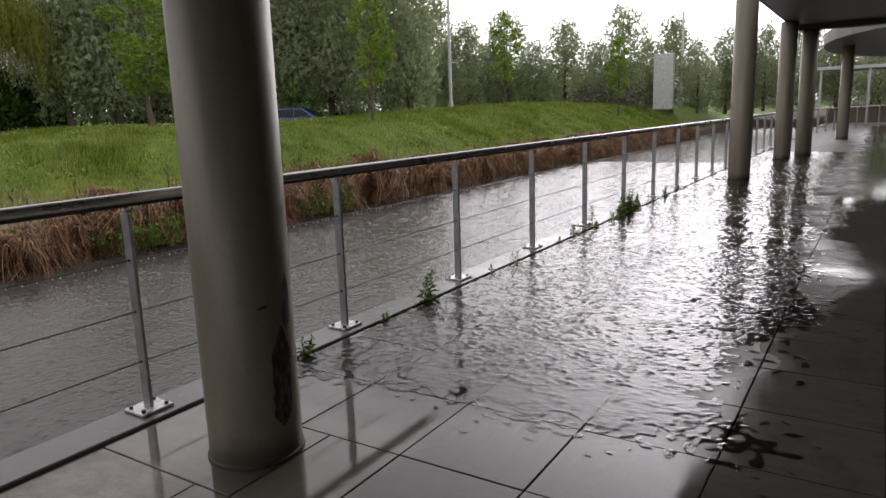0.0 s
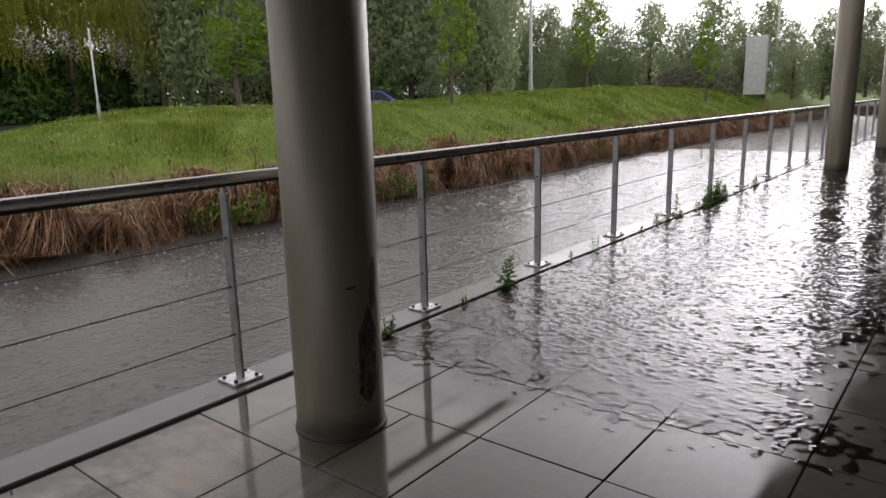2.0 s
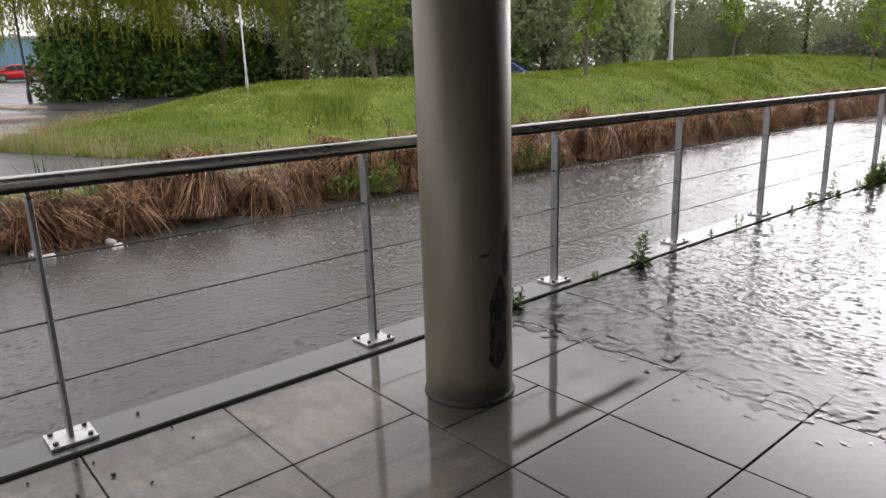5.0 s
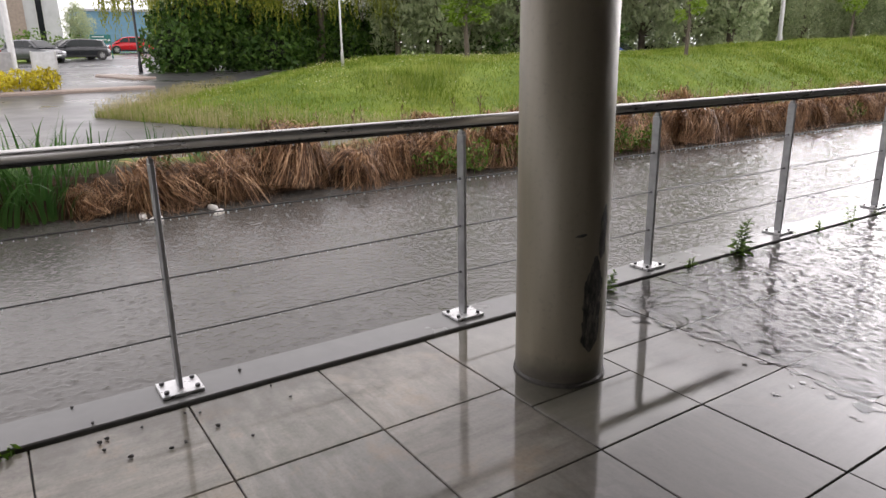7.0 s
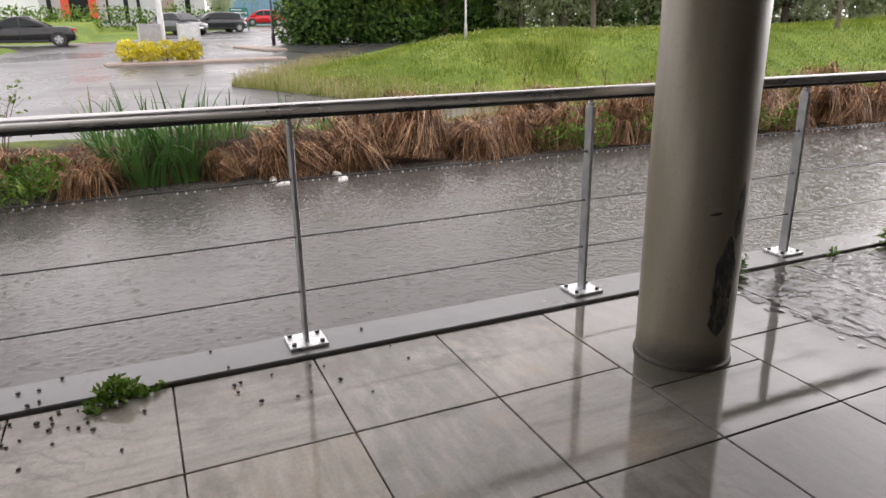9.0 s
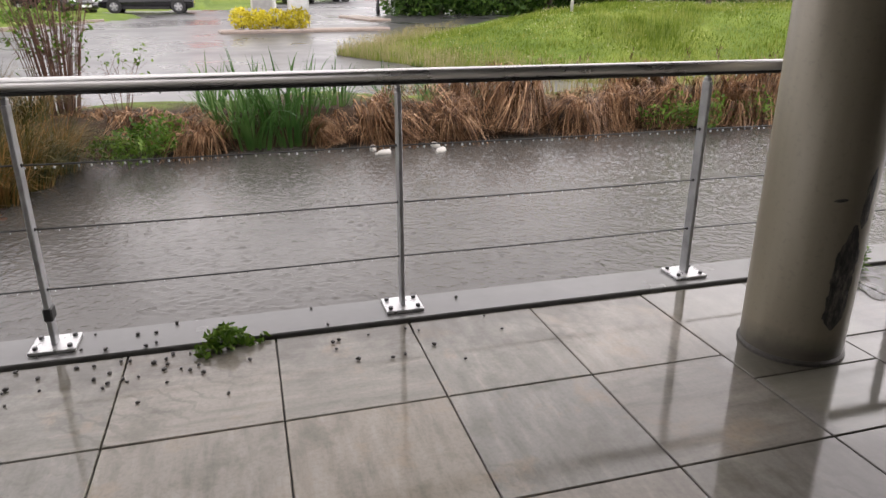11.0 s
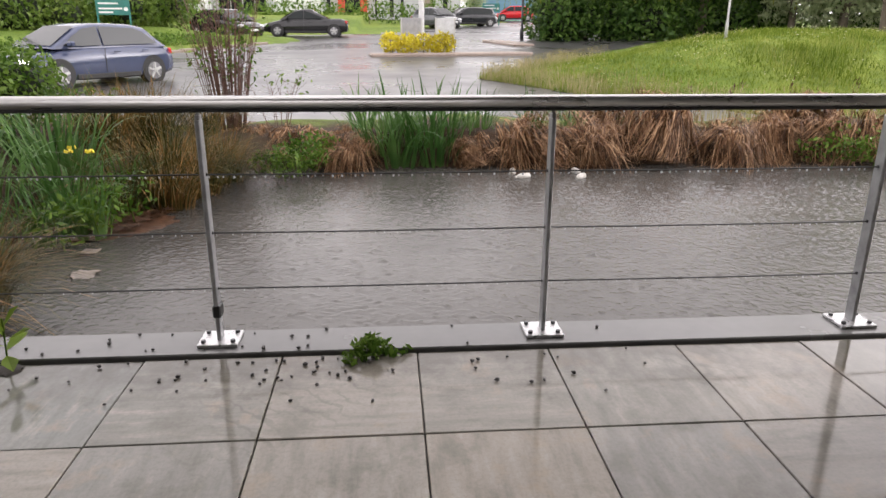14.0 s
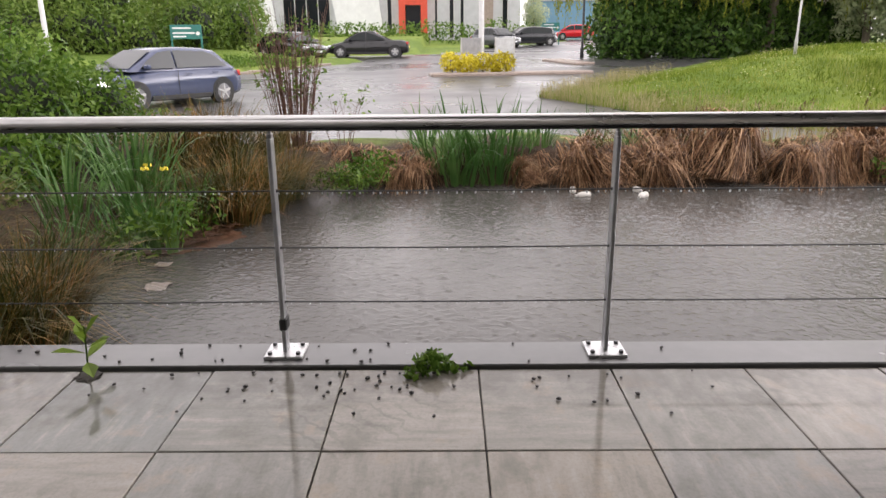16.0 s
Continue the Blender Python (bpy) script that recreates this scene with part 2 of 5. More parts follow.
def column_material():
    m = Mat("weathered_column_paint")
    v = m.pos((1, 1, 1), True)
    down = m.noise(m.pos((2.6, 2.6, 0.3), True), 1.8, 4, 0.55)
    fine = m.noise(v, 45, 4)
    col = m.ramp(down, [(0.3, (0.175, 0.153, 0.11)), (0.5, (0.225, 0.198, 0.145)), (0.72, (0.28, 0.25, 0.19))])
    sep = m.n.new("ShaderNodeSeparateXYZ")
    m.l.new(v, sep.inputs[0])
    foot = m.math("ADD", sep.outputs["Z"], m.math("MULTIPLY", m.noise(v, 7, 4), -0.16))
    col = m.mix(m.grey(foot, -0.05, 0.06, 0.75, 0.0), col, (0.05, 0.046, 0.04))
    col = m.mix(m.grey(fine, 0.55, 0.8, 0, 0.4), col, (0.12, 0.105, 0.085))
    return m.set(Base_Color=col, Roughness=m.grey(down, 0.3, 0.7, 0.5, 0.36), Metallic=0.12, Normal=m.bump(fine, 0.08, 0.002))


M_PAVE, M_WATER, M_ROAD, M_GRASS, M_COLUMN = paving_material(), water_material(), asphalt_material(), ground_material(), column_material()
def steel_material():
    """Satin steel with faint water marks along the tube."""
    m = Mat("satin_steel")
    marks = m.noise(m.pos((3, 0.8, 3)), 2.5, 4, 0.6)
    return m.set(Base_Color=m.ramp(marks, [(0.3, (0.46, 0.45, 0.435)), (0.7, (0.58, 0.57, 0.555))]), Roughness=m.grey(marks, 0.3, 0.7, 0.24, 0.34), Metallic=0.92)


M_STEEL = steel_material()
M_POST = plain("galvanised_steel", (0.36, 0.365, 0.37), 0.42, 0.6, 0.25, 18, 0.1)
M_PLATE = plain("steel_foot_plate", (0.55, 0.55, 0.55), 0.3, 0.6, 0.2, 25, 0.1)
M_WIRE = plain("steel_cable", (0.05, 0.05, 0.05), 0.5, 0.2, 0.1, 30, 0.0)
M_BLACK = plain("black_rubber", (0.015, 0.015, 0.015), 0.5, 0.0, 0.3, 20)
M_COPING = plain("wet_coping_stone", (0.1, 0.098, 0.094), 0.24, 0.0, 0.25, 2.2, 0.12)
M_JOINT = plain("dark_mortar", (0.055, 0.05, 0.043), 0.6, 0.0, 0.4, 30, 0.4)
M_CONC = plain("grey_concrete", (0.3, 0.295, 0.28), 0.6, 0.0, 0.25, 3, 0.3)
M_SOFFIT = plain("painted_soffit", (0.2, 0.2, 0.195), 0.5, 0.0, 0.15, 1.5, 0.05)
M_DARKST = plain("dark_painted_steel", (0.05, 0.05, 0.052), 0.4, 0.2, 0.2, 8, 0.05)
def scraped_material():
    """Lost paint: black primer, rubbed grey in places."""
    m = Mat("scraped_primer")
    v = m.pos((1, 1, 0.35), True)
    n = m.noise(v, 30, 7, 0.75)
    return m.set(Base_Color=m.ramp(n, [(0.38, (0.014, 0.013, 0.012)), (0.5, (0.05, 0.047, 0.042)), (0.6, (0.15, 0.135, 0.108))]), Roughness=0.55, Normal=m.bump(n, 0.5, 0.004))


M_BARE = scraped_material()
M_SOIL = plain("wet_earth", (0.025, 0.018, 0.012), 0.8, 0.0, 0.45, 5, 0.6)
M_KERB = plain("kerb_stone", (0.27, 0.215, 0.18), 0.5, 0.0, 0.2, 4, 0.2)
M_BARK = plain("bark", (0.1, 0.08, 0.06), 0.8, 0.0, 0.35, 12, 0.6)
M_LEAF_WOOD = leaf_material("woodland_leaf", (0.05, 0.1, 0.014), (0.11, 0.175, 0.03), (0.19, 0.25, 0.06), 0.4, 0.4)
# Far leaves: rain haze is mixed into the colour, hence pale and greyish.
M_LEAF_FAR = leaf_material("haze_paled_belt_leaf", (0.24, 0.3, 0.16), (0.36, 0.41, 0.24), (0.46, 0.5, 0.32), 0.5, 0.6)
M_LEAF_YOUNG = leaf_material("young_tree_leaf", (0.1, 0.17, 0.015), (0.17, 0.26, 0.03), (0.25, 0.34, 0.06), 0.5, 0.45)
M_LEAF_HEDGE = leaf_material("hedge_leaf", (0.02, 0.05, 0.01), (0.055, 0.115, 0.022), (0.14, 0.23, 0.05), 0.3, 0.25, 0.9)
M_LEAF_WILLOW = leaf_material("willow_leaf", (0.12, 0.15, 0.016), (0.21, 0.24, 0.03), (0.32, 0.33, 0.06), 0.5, 0.45)
M_LEAF_SHRUB = leaf_material("shrub_leaf", (0.03, 0.075, 0.009), (0.085, 0.16, 0.02), (0.18, 0.27, 0.05), 0.4, 0.4, 1.2)
M_LEAF_YELLOW = leaf_material("golden_shrub_leaf", (0.3, 0.25, 0.015), (0.55, 0.47, 0.03), (0.72, 0.63, 0.07))
M_BLOSSOM = leaf_material("white_blossom", (0.35, 0.36, 0.3), (0.5, 0.5, 0.44), (0.65, 0.65, 0.6))
M_SEDGE = leaf_material("dead_sedge", (0.03, 0.015, 0.008), (0.185, 0.092, 0.042), (0.52, 0.33, 0.185), 0.45, 0.15, 5.0)
M_RUSH = leaf_material("rush_blade", (0.018, 0.026, 0.006), (0.075, 0.068, 0.015), (0.3, 0.16, 0.055), 0.45, 0.2, 2.2)
M_IRIS = leaf_material("iris_blade", (0.018, 0.058, 0.016), (0.055, 0.13, 0.03), (0.18, 0.28, 0.09), 0.3, 0.3, 0.8)
M_BLADE = leaf_material("meadow_blade", (0.075, 0.125, 0.012), (0.165, 0.23, 0.026), (0.32, 0.34, 0.1), 0.6, 0.45, 0.9)
M_SEEDHEAD = leaf_material("dry_seedhead", (0.2, 0.2, 0.07), (0.32, 0.28, 0.14), (0.45, 0.38, 0.23))
M_TWIG = plain("red_twig", (0.11, 0.05, 0.033), 0.6, 0.0, 0.3, 20)
M_WHITE = plain("white_plastic", (0.5, 0.48, 0.44), 0.3, 0.0, 0.1, 9, 0.05)
M_FLOWER = plain("yellow_petal", (0.7, 0.55, 0.03), 0.5, 0.0, 0.15, 30)

# ---- setting ----
PY0, PX0, PITCH = 0.985, -1.225, 0.6
RAIL_X, POST_0, POST_S, WATER_Z = -1.375, -1.508, 1.548, -0.35


def road_z(x):
    return -0.05 + 0.037 * (-16 - max(x, -75.0))


def foot_y(x):
    """Where the mound begins beside the road."""
    if x > -14.5:
        return 5.2 + (x + 14.5) * 0.9
    if x > -18:
        return 3.2 + (x + 18) * 0.57
    return 3.2 + (-18 - x) * 0.62


def shore_y(x):
    """The pond's end near the terrace."""
    return -1.75 + 0.1 * math.sin(x * 2.1) + 0.28 * smooth01(-3.5, -5.5, x) + 1.3 * smooth01(-5.8, -7.6, x)


def verge_depth(x, y):
    """Metres behind the verge's kerb; the car park opens a bay in it."""
    d = (-4.86 - y) - (x + 33.2) * 0.492
    return d - 5.2 * smooth01(-36.6, -37.6, x) * smooth01(-43.5, -42.5, x)


def ground_z(x, y):
    base = road_z(min(x, -10.5)) - 0.03
    bank = 0.02 + 0.05 * math.sin(y * 0.9) + 0.04 * math.sin(y * 2.3 + x)
    z = base + (bank - base) * smooth01(-10.8, -9.2, x)
    m = smooth01(-0.3, 9.0, y - foot_y(x)) * smooth01(-10.6, -16.0, x)
    top = 1.32 + 0.004 * min(60, max(0, y - 10)) + 0.12 * math.sin(x * 0.21 + y * 0.13) + 0.25 * smooth01(25, 40, y) * smooth01(-45, -20, x)
    top = max(top, road_z(x) + 0.1) if x > -30 else max(1.1, road_z(x) + 0.1)
    z = z + (top - z) * m
    if -40 < x < -9 and 0 < y < 70:
        z += m * smooth01(70, 45, y) * smooth01(-40, -28, x) * (0.07 * noise.noise(Vector((x * 0.9, y * 0.9, 3))) + 0.1 * noise.noise(Vector((x * 0.33, y * 0.33, 7))))
    if y < 60:
        left = smooth01(shore_y(x) + 0.1, shore_y(x) - 1.2, y)
        wet = smooth01(-7.75, -6.95, x) * (1 - left)
        z = z + (-0.8 - z) * wet
    # verge across the road
    if x < -18 and y < -1:
        d = verge_depth(x, y)
        z += 0.22 * smooth01(0.0, 0.7, d) + 0.5 * smooth01(2, 8, d)
    return z


def grid_mesh(name, xs, ys, fz, material, label, keep=None):
    idx, verts, faces = {}, [], []
    for i, x in enumerate(xs):
        for j, y in enumerate(ys):
            idx[i, j] = len(verts)
            verts.append((x, y, fz(x, y)))
    for i in range(len(xs) - 1):
        for j in range(len(ys) - 1):
            if keep is None or keep((xs[i] + xs[i + 1]) / 2, (ys[j] + ys[j + 1]) / 2):
                faces.append((idx[i, j], idx[i + 1, j], idx[i + 1, j + 1], idx[i, j + 1]))
    return tagged(raw(name, verts, faces, material, smooth=True), label, "ground", kind="structure")


def steps(*runs):
    out = []
    for a, b, d in runs:
        n = max(1, round((b - a) / d))
        out += [a + (b - a) * i / n for i in range(n)]
    return out + [runs[-1][1]]


GX = steps((-900, -100, 100), (-100, -45, 5), (-45, -20, 1.0), (-20, -11, 0.5), (-11, -6.5, 0.15), (-6.5, -1.6, 0.5))
GY = steps((-300, -40, 40), (-40, -12, 3), (-12, -3, 0.5), (-3, 1, 0.2), (1, 30, 0.6), (30, 70, 2), (70, 200, 20), (200, 1200, 200))
grid_mesh("ground", GX, GY, ground_z, M_GRASS, "uneven green meadow ground rising into a long mound")
grid_mesh("ground_beyond", [-1.6, 40, 300, 900], steps((-300, -20, 40), (-20, 60, 10), (60, 200, 35), (200, 1200, 250)), lambda x, y: -0.9 if y < 55 else 1.0, M_GRASS, "plain green ground behind the terrace")
grid_mesh("road", steps((-120, -60, 6), (-60, -9.7, 1.2)), steps((-40, 14, 1.5), (14, 60, 6)), lambda x, y: road_z(x), M_ROAD, "wet grey asphalt car park and access road", lambda x, y: y < foot_y(x) + 3 and not (x < -18 and verge_depth(x, y) > 0.2 and x > -75) and not (x > -18 and y < -9 - (x + 18) * 0.2))
# terrace slab, joints and coping
tagged(part("floor", boxed(PX0, -8, -0.9, 6.2, 60, -0.022), M_JOINT), "dark bedding under the terrace paving", "floor", kind="structure")
floor = bpy.data.objects["floor"]
coping = empty("coping", None, "wet grey stone coping along the terrace edge", "coping", kind="structure")
for y in (-7.4, 14.2, 35.8):
    part("coping_run", boxed(-1.485, y + 0.002, -0.9, -1.236, y + 21.598, 0.016, 0.006), M_COPING, coping)


def column(x, y, scraped=False):
    c = empty("column", pose(x, y, 0), "round weathered grey-brown column on the wet terrace", "column", "terrace columns")
    bm = lathe(bmesh.new(), [(0.202, 0.0), (0.202, 0.02), (0.204, 0.05), (0.204, 3.44)], 48)
    part("shaft", bm, M_COLUMN, c, smooth=True)
    part("foot_ring", lathe(bmesh.new(), [(0.213, 0.0), (0.212, 0.012), (0.204, 0.02)], 48), M_JOINT, c, "dark dirty ring at the foot")
    if scraped:
        for z0, z1, mid0, half in ((0.16, 0.6, -4, 0.05), (0.58, 0.82, 10, 0.024), (0.69, 0.705, -24, 0.02)):
            verts, faces = [], []
            rows, cols = 40, 10
            for i in range(rows + 1):
                u = i / rows
                z = z0 + (z1 - z0) * u
                wid = half * min(1, 7 * u + 0.1, 3.5 * (1 - u) + 0.15)
                mid = radians(mid0) + 0.1 * u
                for k in range(cols + 1):
                    v = k / cols * 2 - 1
                    rag = 0.35 * noise.noise(Vector((v * 2, z * 14, mid0))) + 0.2 * noise.noise(Vector((v, z * 55, mid0 + 4)))
                    a = mid + (v + rag * (abs(v) > 0.7)) * wid / 0.204
                    verts.append((0.2052 * math.cos(a), 0.2052 * math.sin(a), z))
            w = cols + 1
            for i in range(rows):
                for k in range(cols):
                    faces.append((i * w + k, i * w + k + 1, i * w + k + w + 1, i * w + k + w))
            raw("scraped_patch", verts, faces, M_BARE, c, "black scraped patch of lost paint", True)
    return c


column(-0.58, 3.13, True)
for x, y in ((-0.6, 15.65), (-0.46, 21.2), (-0.08, 22.5), (0.45, 31.6)):
    column(x, y)

# roof over the terrace
roof = empty("canopy", None, "flat grey canopy with a dark edge beam over the terrace", "canopy", kind="structure")
for x0, y0, y1 in ((-1.75, -8, 3.6), (-0.1, 3.604, 16.4), (-0.5, 16.404, 22.2)):
    part("soffit", boxed(x0, y0, 3.45, 6.2, y1, 3.56), M_SOFFIT, roof)
    part("edge_beam", boxed(x0 - 0.06, y0, 3.44, x0 - 0.003, y1, 3.85), M_DARKST, roof, "dark steel edge beam")
    part("roof_slab", boxed(x0, y0, 3.563, 6.2, y1, 3.85), M_CONC, roof)
part("end_beam", boxed(-0.56, 22.203, 3.3, 6.2, 22.6, 3.85), M_DARKST, roof, "dark steel end beam")
far_roof = empty("far_canopy", None, "rounded grey canopy further along the terrace", "canopy", kind="structure")
bm = bmesh.new()
outline = []
for k in range(19):
    a = math.pi * k / 18
    outline.append((5.5 - 6.0 * math.sin(a) ** 0.8, 34 - 10.3 * math.cos(a)))
lo = [bm.verts.new((x, y, 3.5)) for x, y in outline]
hi = [bm.verts.new((x, y, 3.9)) for x, y in outline]
bm.faces.new(lo)
bm.faces.new(hi[::-1])
for k in range(len(lo)):
    j = (k + 1) % len(lo)
    bm.faces.new((lo[k], hi[k], hi[j], lo[j]))
bmesh.ops.recalc_face_normals(bm, faces=bm.faces)
part("slab", bm, M_SOFFIT, far_roof)
# Never in view: added to close this side off from the sky.
tagged(part("closing_wall", boxed(6.2, -8, -0.9, 6.5, 46, 4.2), M_CONC), "plain grey closing wall behind the terrace, unseen", "wall", kind="structure")

# ---- railing ----
def post(y, clamp=False, parent=None, x=RAIL_X):
    bm = boxed(-0.03, -0.01, 0.03, 0.03, 0.01, 1.03, 0.003)
    box(bm, -0.02, -0.01, 1.028, 0.02, 0.01, 1.05, 0.003)
    box(bm, -0.009, -0.007, 1.048, 0.009, 0.007, 1.075)
    p = part("post", bm, M_POST, parent)
    for z in (0.274, 0.535, 0.796):
        part("grommet", tube(bmesh.new(), (0, -0.014, z), (0, 0.014, z), 0.008, 0.008, 8), M_BLACK, p)
    p.matrix_basis = pose(x, y, 0)
    plate = part("foot_plate", boxed(-0.08, -0.09, 0.017, 0.08, 0.09, 0.031, 0.002), M_PLATE, p, "bright steel foot plate")
    for sx in (-1, 1):
        for sy in (-1, 1):
            bm = bmesh.new()
            tube(bm, (sx * 0.052, sy * 0.066, 0.031), (sx * 0.052, sy * 0.066, 0.044), 0.011, 0.011, 6)
            part("bolt", bm, M_DARKST, p)
    if clamp:
        part("clamp", boxed(-0.034, -0.018, 0.14, 0.034, 0.018, 0.2, 0.006), M_BLACK, p, "black tape wrapped round the post")
    return p


railing = empty("railing", None, "steel balustrade with round handrail and thin cables", "railing")
N_POSTS = 22
for i in range(-3, N_POSTS + 1):
    post(POST_0 + POST_S * i + (0.043 if i == 1 else 0.0), i == 1, railing)
Y0, Y1 = POST_0 - 3 * POST_S - 0.4, POST_0 + POST_S * N_POSTS
BEND = [(RAIL_X, Y1), (-1.1, 36.5), (-0.3, 40.5), (1.0, 45.0), (2.6, 50.0)]
bm = tube(bmesh.new(), (RAIL_X, Y0, 1.1), (RAIL_X, Y1, 1.1), 0.027, 0.027, 20)
part("handrail", bm, M_STEEL, railing, "round brushed steel handrail", True)
for a, b in zip(BEND, BEND[1:]):
    part("handrail", tube(bmesh.new(), (*a, 1.1), (*b, 1.1), 0.027, 0.027, 12), M_STEEL, railing, "round brushed steel handrail", True)
part("rail_strip", boxed(RAIL_X - 0.012, Y0, 1.06, RAIL_X + 0.012, Y1, 1.074), M_DARKST, railing, "dark flat strip under the handrail")
for a, b in zip(BEND, BEND[1:]):
    for k in range(1, 4):
        post(a[1] + (b[1] - a[1]) * k / 3, False, railing, a[0] + (b[0] - a[0]) * k / 3)
CABLES = (0.274, 0.535, 0.796)
for z in CABLES:
    bm = bmesh.new()
    for i in range(-3, N_POSTS):
        a, b = POST_0 + POST_S * i, POST_0 + POST_S * (i + 1)
        for k in range(4):
            s0, s1 = k / 4, (k + 1) / 4
            tube(bm, (RAIL_X, a + (b - a) * s0, z - 0.012 * s0 * (1 - s0)), (RAIL_X, a + (b - a) * s1, z - 0.012 * s1 * (1 - s1)), 0.0036, 0.0036, 5, False)
    part("cable", bm, M_WIRE, railing, "thin steel cable")


# ---- plants: builders ----
def blade_mesh(name, n, height, spread, droop, width, material, seed, lean=0.3, seg=4):
    """A tuft of bent blades as one mesh."""
    r = random.Random(seed)
    verts, faces = [], []
    for _ in range(n):
        a = r.uniform(0, 2 * math.pi)
        rad = spread * math.sqrt(r.random()) * 0.45
        h = height * r.uniform(0.55, 1.1)
        out = r.uniform(0.1, 1.0)
        bx, by = rad * math.cos(a + r.uniform(-0.6, 0.6)), rad * math.sin(a + r.uniform(-0.6, 0.6))
        w = width * r.uniform(0.6, 1.3)
        start = len(verts)
        for k in range(seg + 1):
            u = k / seg
            reach = (lean * u + droop * out * u * u) * h
            zz = h * (u - droop * out * 0.75 * u * u * u * 1.25)
            px, py = bx + math.cos(a) * reach, by + math.sin(a) * reach
            ww = w * (1 - u) ** 0.7 + 0.0006
            verts += [(px - math.sin(a) * ww, py + math.cos(a) * ww, zz), (px + math.sin(a) * ww, py - math.cos(a) * ww, zz)]
        for k in range(seg):
            q = start + 2 * k
            faces.append((q, q + 1, q + 3, q + 2))
    me = bpy.data.meshes.new(name)
    me.from_pydata(verts, [], faces)
    me.materials.append(material)
    return me


def leaf_cloud(name, centres, n, size, material, seed, droop=0.0, flat=0.9):
    """Leaves scattered in and on lumps (x, y, z, rx, ry, rz), as one mesh."""
    r = np.random.RandomState(seed)
    c = np.array(centres, float)
    w = (c[:, 3] * c[:, 4] * c[:, 5]) ** 0.67
    pick = r.choice(len(c), n, p=w / w.sum())
    d = r.normal(size=(n, 3))
    d /= np.linalg.norm(d, axis=1)[:, None]
    rad = r.uniform(0.55, 1.05, n)[:, None]
    p = c[pick, :3] + d * rad * c[pick, 3:6]
    p[:, 2] -= droop * r.random(n)
    u = r.normal(size=(n, 3))
    u[:, 2] -= 0.5
    u /= np.linalg.norm(u, axis=1)[:, None]
    nn = d * flat + r.normal(size=(n, 3)) * 0.6
    v = np.cross(nn, u)
    v /= np.linalg.norm(v, axis=1)[:, None] + 1e-9
    s = size * r.uniform(0.6, 1.35, n)[:, None]
    verts = np.concatenate([p - u * s, p + v * s * 0.45, p + u * s, p - v * s * 0.45], axis=1).reshape(-1, 3)
    me = bpy.data.meshes.new(name)
    me.from_pydata(verts.tolist(), [], [(4 * i, 4 * i + 1, 4 * i + 2, 4 * i + 3) for i in range(n)])
    me.materials.append(material)
    return me


def tree_meshes(seed, height, trunk_r, crown_lo, crown_r, lumps, leaves, size, material, lean=0.0, slim=1.0):
    """Meshes of a trunk with limbs and of a crown, foot at the origin."""
    r = random.Random(seed)
    bm = bmesh.new()
    top = Vector((lean, lean * 0.4, height * 0.86))
    knots = [Vector((0, 0, -0.15)), top * 0.3 + Vector((r.uniform(-1, 1), r.uniform(-1, 1), 0)) * 0.04 * height * 0.3, top * 0.62, top]
    radii = [trunk_r * 1.25, trunk_r * 0.85, trunk_r * 0.5, trunk_r * 0.12]
    for i in range(3):
        tube(bm, knots[i], knots[i + 1], radii[i], radii[i + 1], 8)
    cents = []
    for k in range(lumps):
        u = crown_lo + (1 - crown_lo) * (k + 0.5) / lumps
        a = k * 2.4 + r.uniform(-0.5, 0.5)
        prof = math.sin(math.pi * min(1, max(0.06, (u - crown_lo) / (1.0 - crown_lo) * 0.88 + 0.1))) ** 0.7
        rr = crown_r * prof * r.uniform(0.35, 0.8)
        c = Vector((rr * math.cos(a) + lean * u, rr * math.sin(a), height * u * 0.96))
        s = crown_r * r.uniform(0.3, 0.5) * (0.5 + 0.5 * prof)
        cents.append((c.x, c.y, c.z, s * slim, s * slim, s * r.uniform(0.8, 1.3)))
        foot = top * (max(0.15, u - 0.2))
        tube(bm, foot, c, trunk_r * 0.3 * (1.1 - u), trunk_r * 0.05, 5)
    me = bpy.data.meshes.new("trunk")
    bm.to_mesh(me)
    bm.free()
    me.materials.append(M_BARK)
    return me, leaf_cloud("crown", cents, leaves, size, material, seed)


def plant_tree(meshes, x, y, z, turn, scale, label, group="", category="tree", wide=1.0):
    t = empty("tree", Matrix.Translation((x, y, z)) @ Matrix.Rotation(turn, 4, "Z") @ Matrix.Diagonal((scale * wide, scale * wide, scale, 1)), label, category, group)
    share("trunk", meshes[0], Matrix.Identity(4), t)
    share("crown", meshes[1], Matrix.Identity(4), t)
    return t


# ---- trees ----
WOOD = [tree_meshes(s, 8.0, 0.16, 0.08, 2.9, 26, 5200, 0.17, M_LEAF_WOOD) for s in (11, 12, 13)]
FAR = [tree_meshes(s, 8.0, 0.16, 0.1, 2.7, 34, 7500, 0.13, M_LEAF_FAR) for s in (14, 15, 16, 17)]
YOUNG = [tree_meshes(s, 5.2, 0.05, 0.24, 0.85, 15, 1500, 0.085, M_LEAF_YOUNG) for s in (21, 22)]
for x, y, h, k in ((-15.4, 23.1, 1.05, 0), (-19.6, 16.2, 0.98, 1), (-16.5, 36.8, 1.0, 1), (-13.6, 48.0, 1.05, 0)):
    plant_tree(YOUNG[k], x, y, ground_z(x, y), x, h, "slim young tree with fresh light green leaves on the mound", "young trees", wide=1.7 if x < -19 else 1.15)
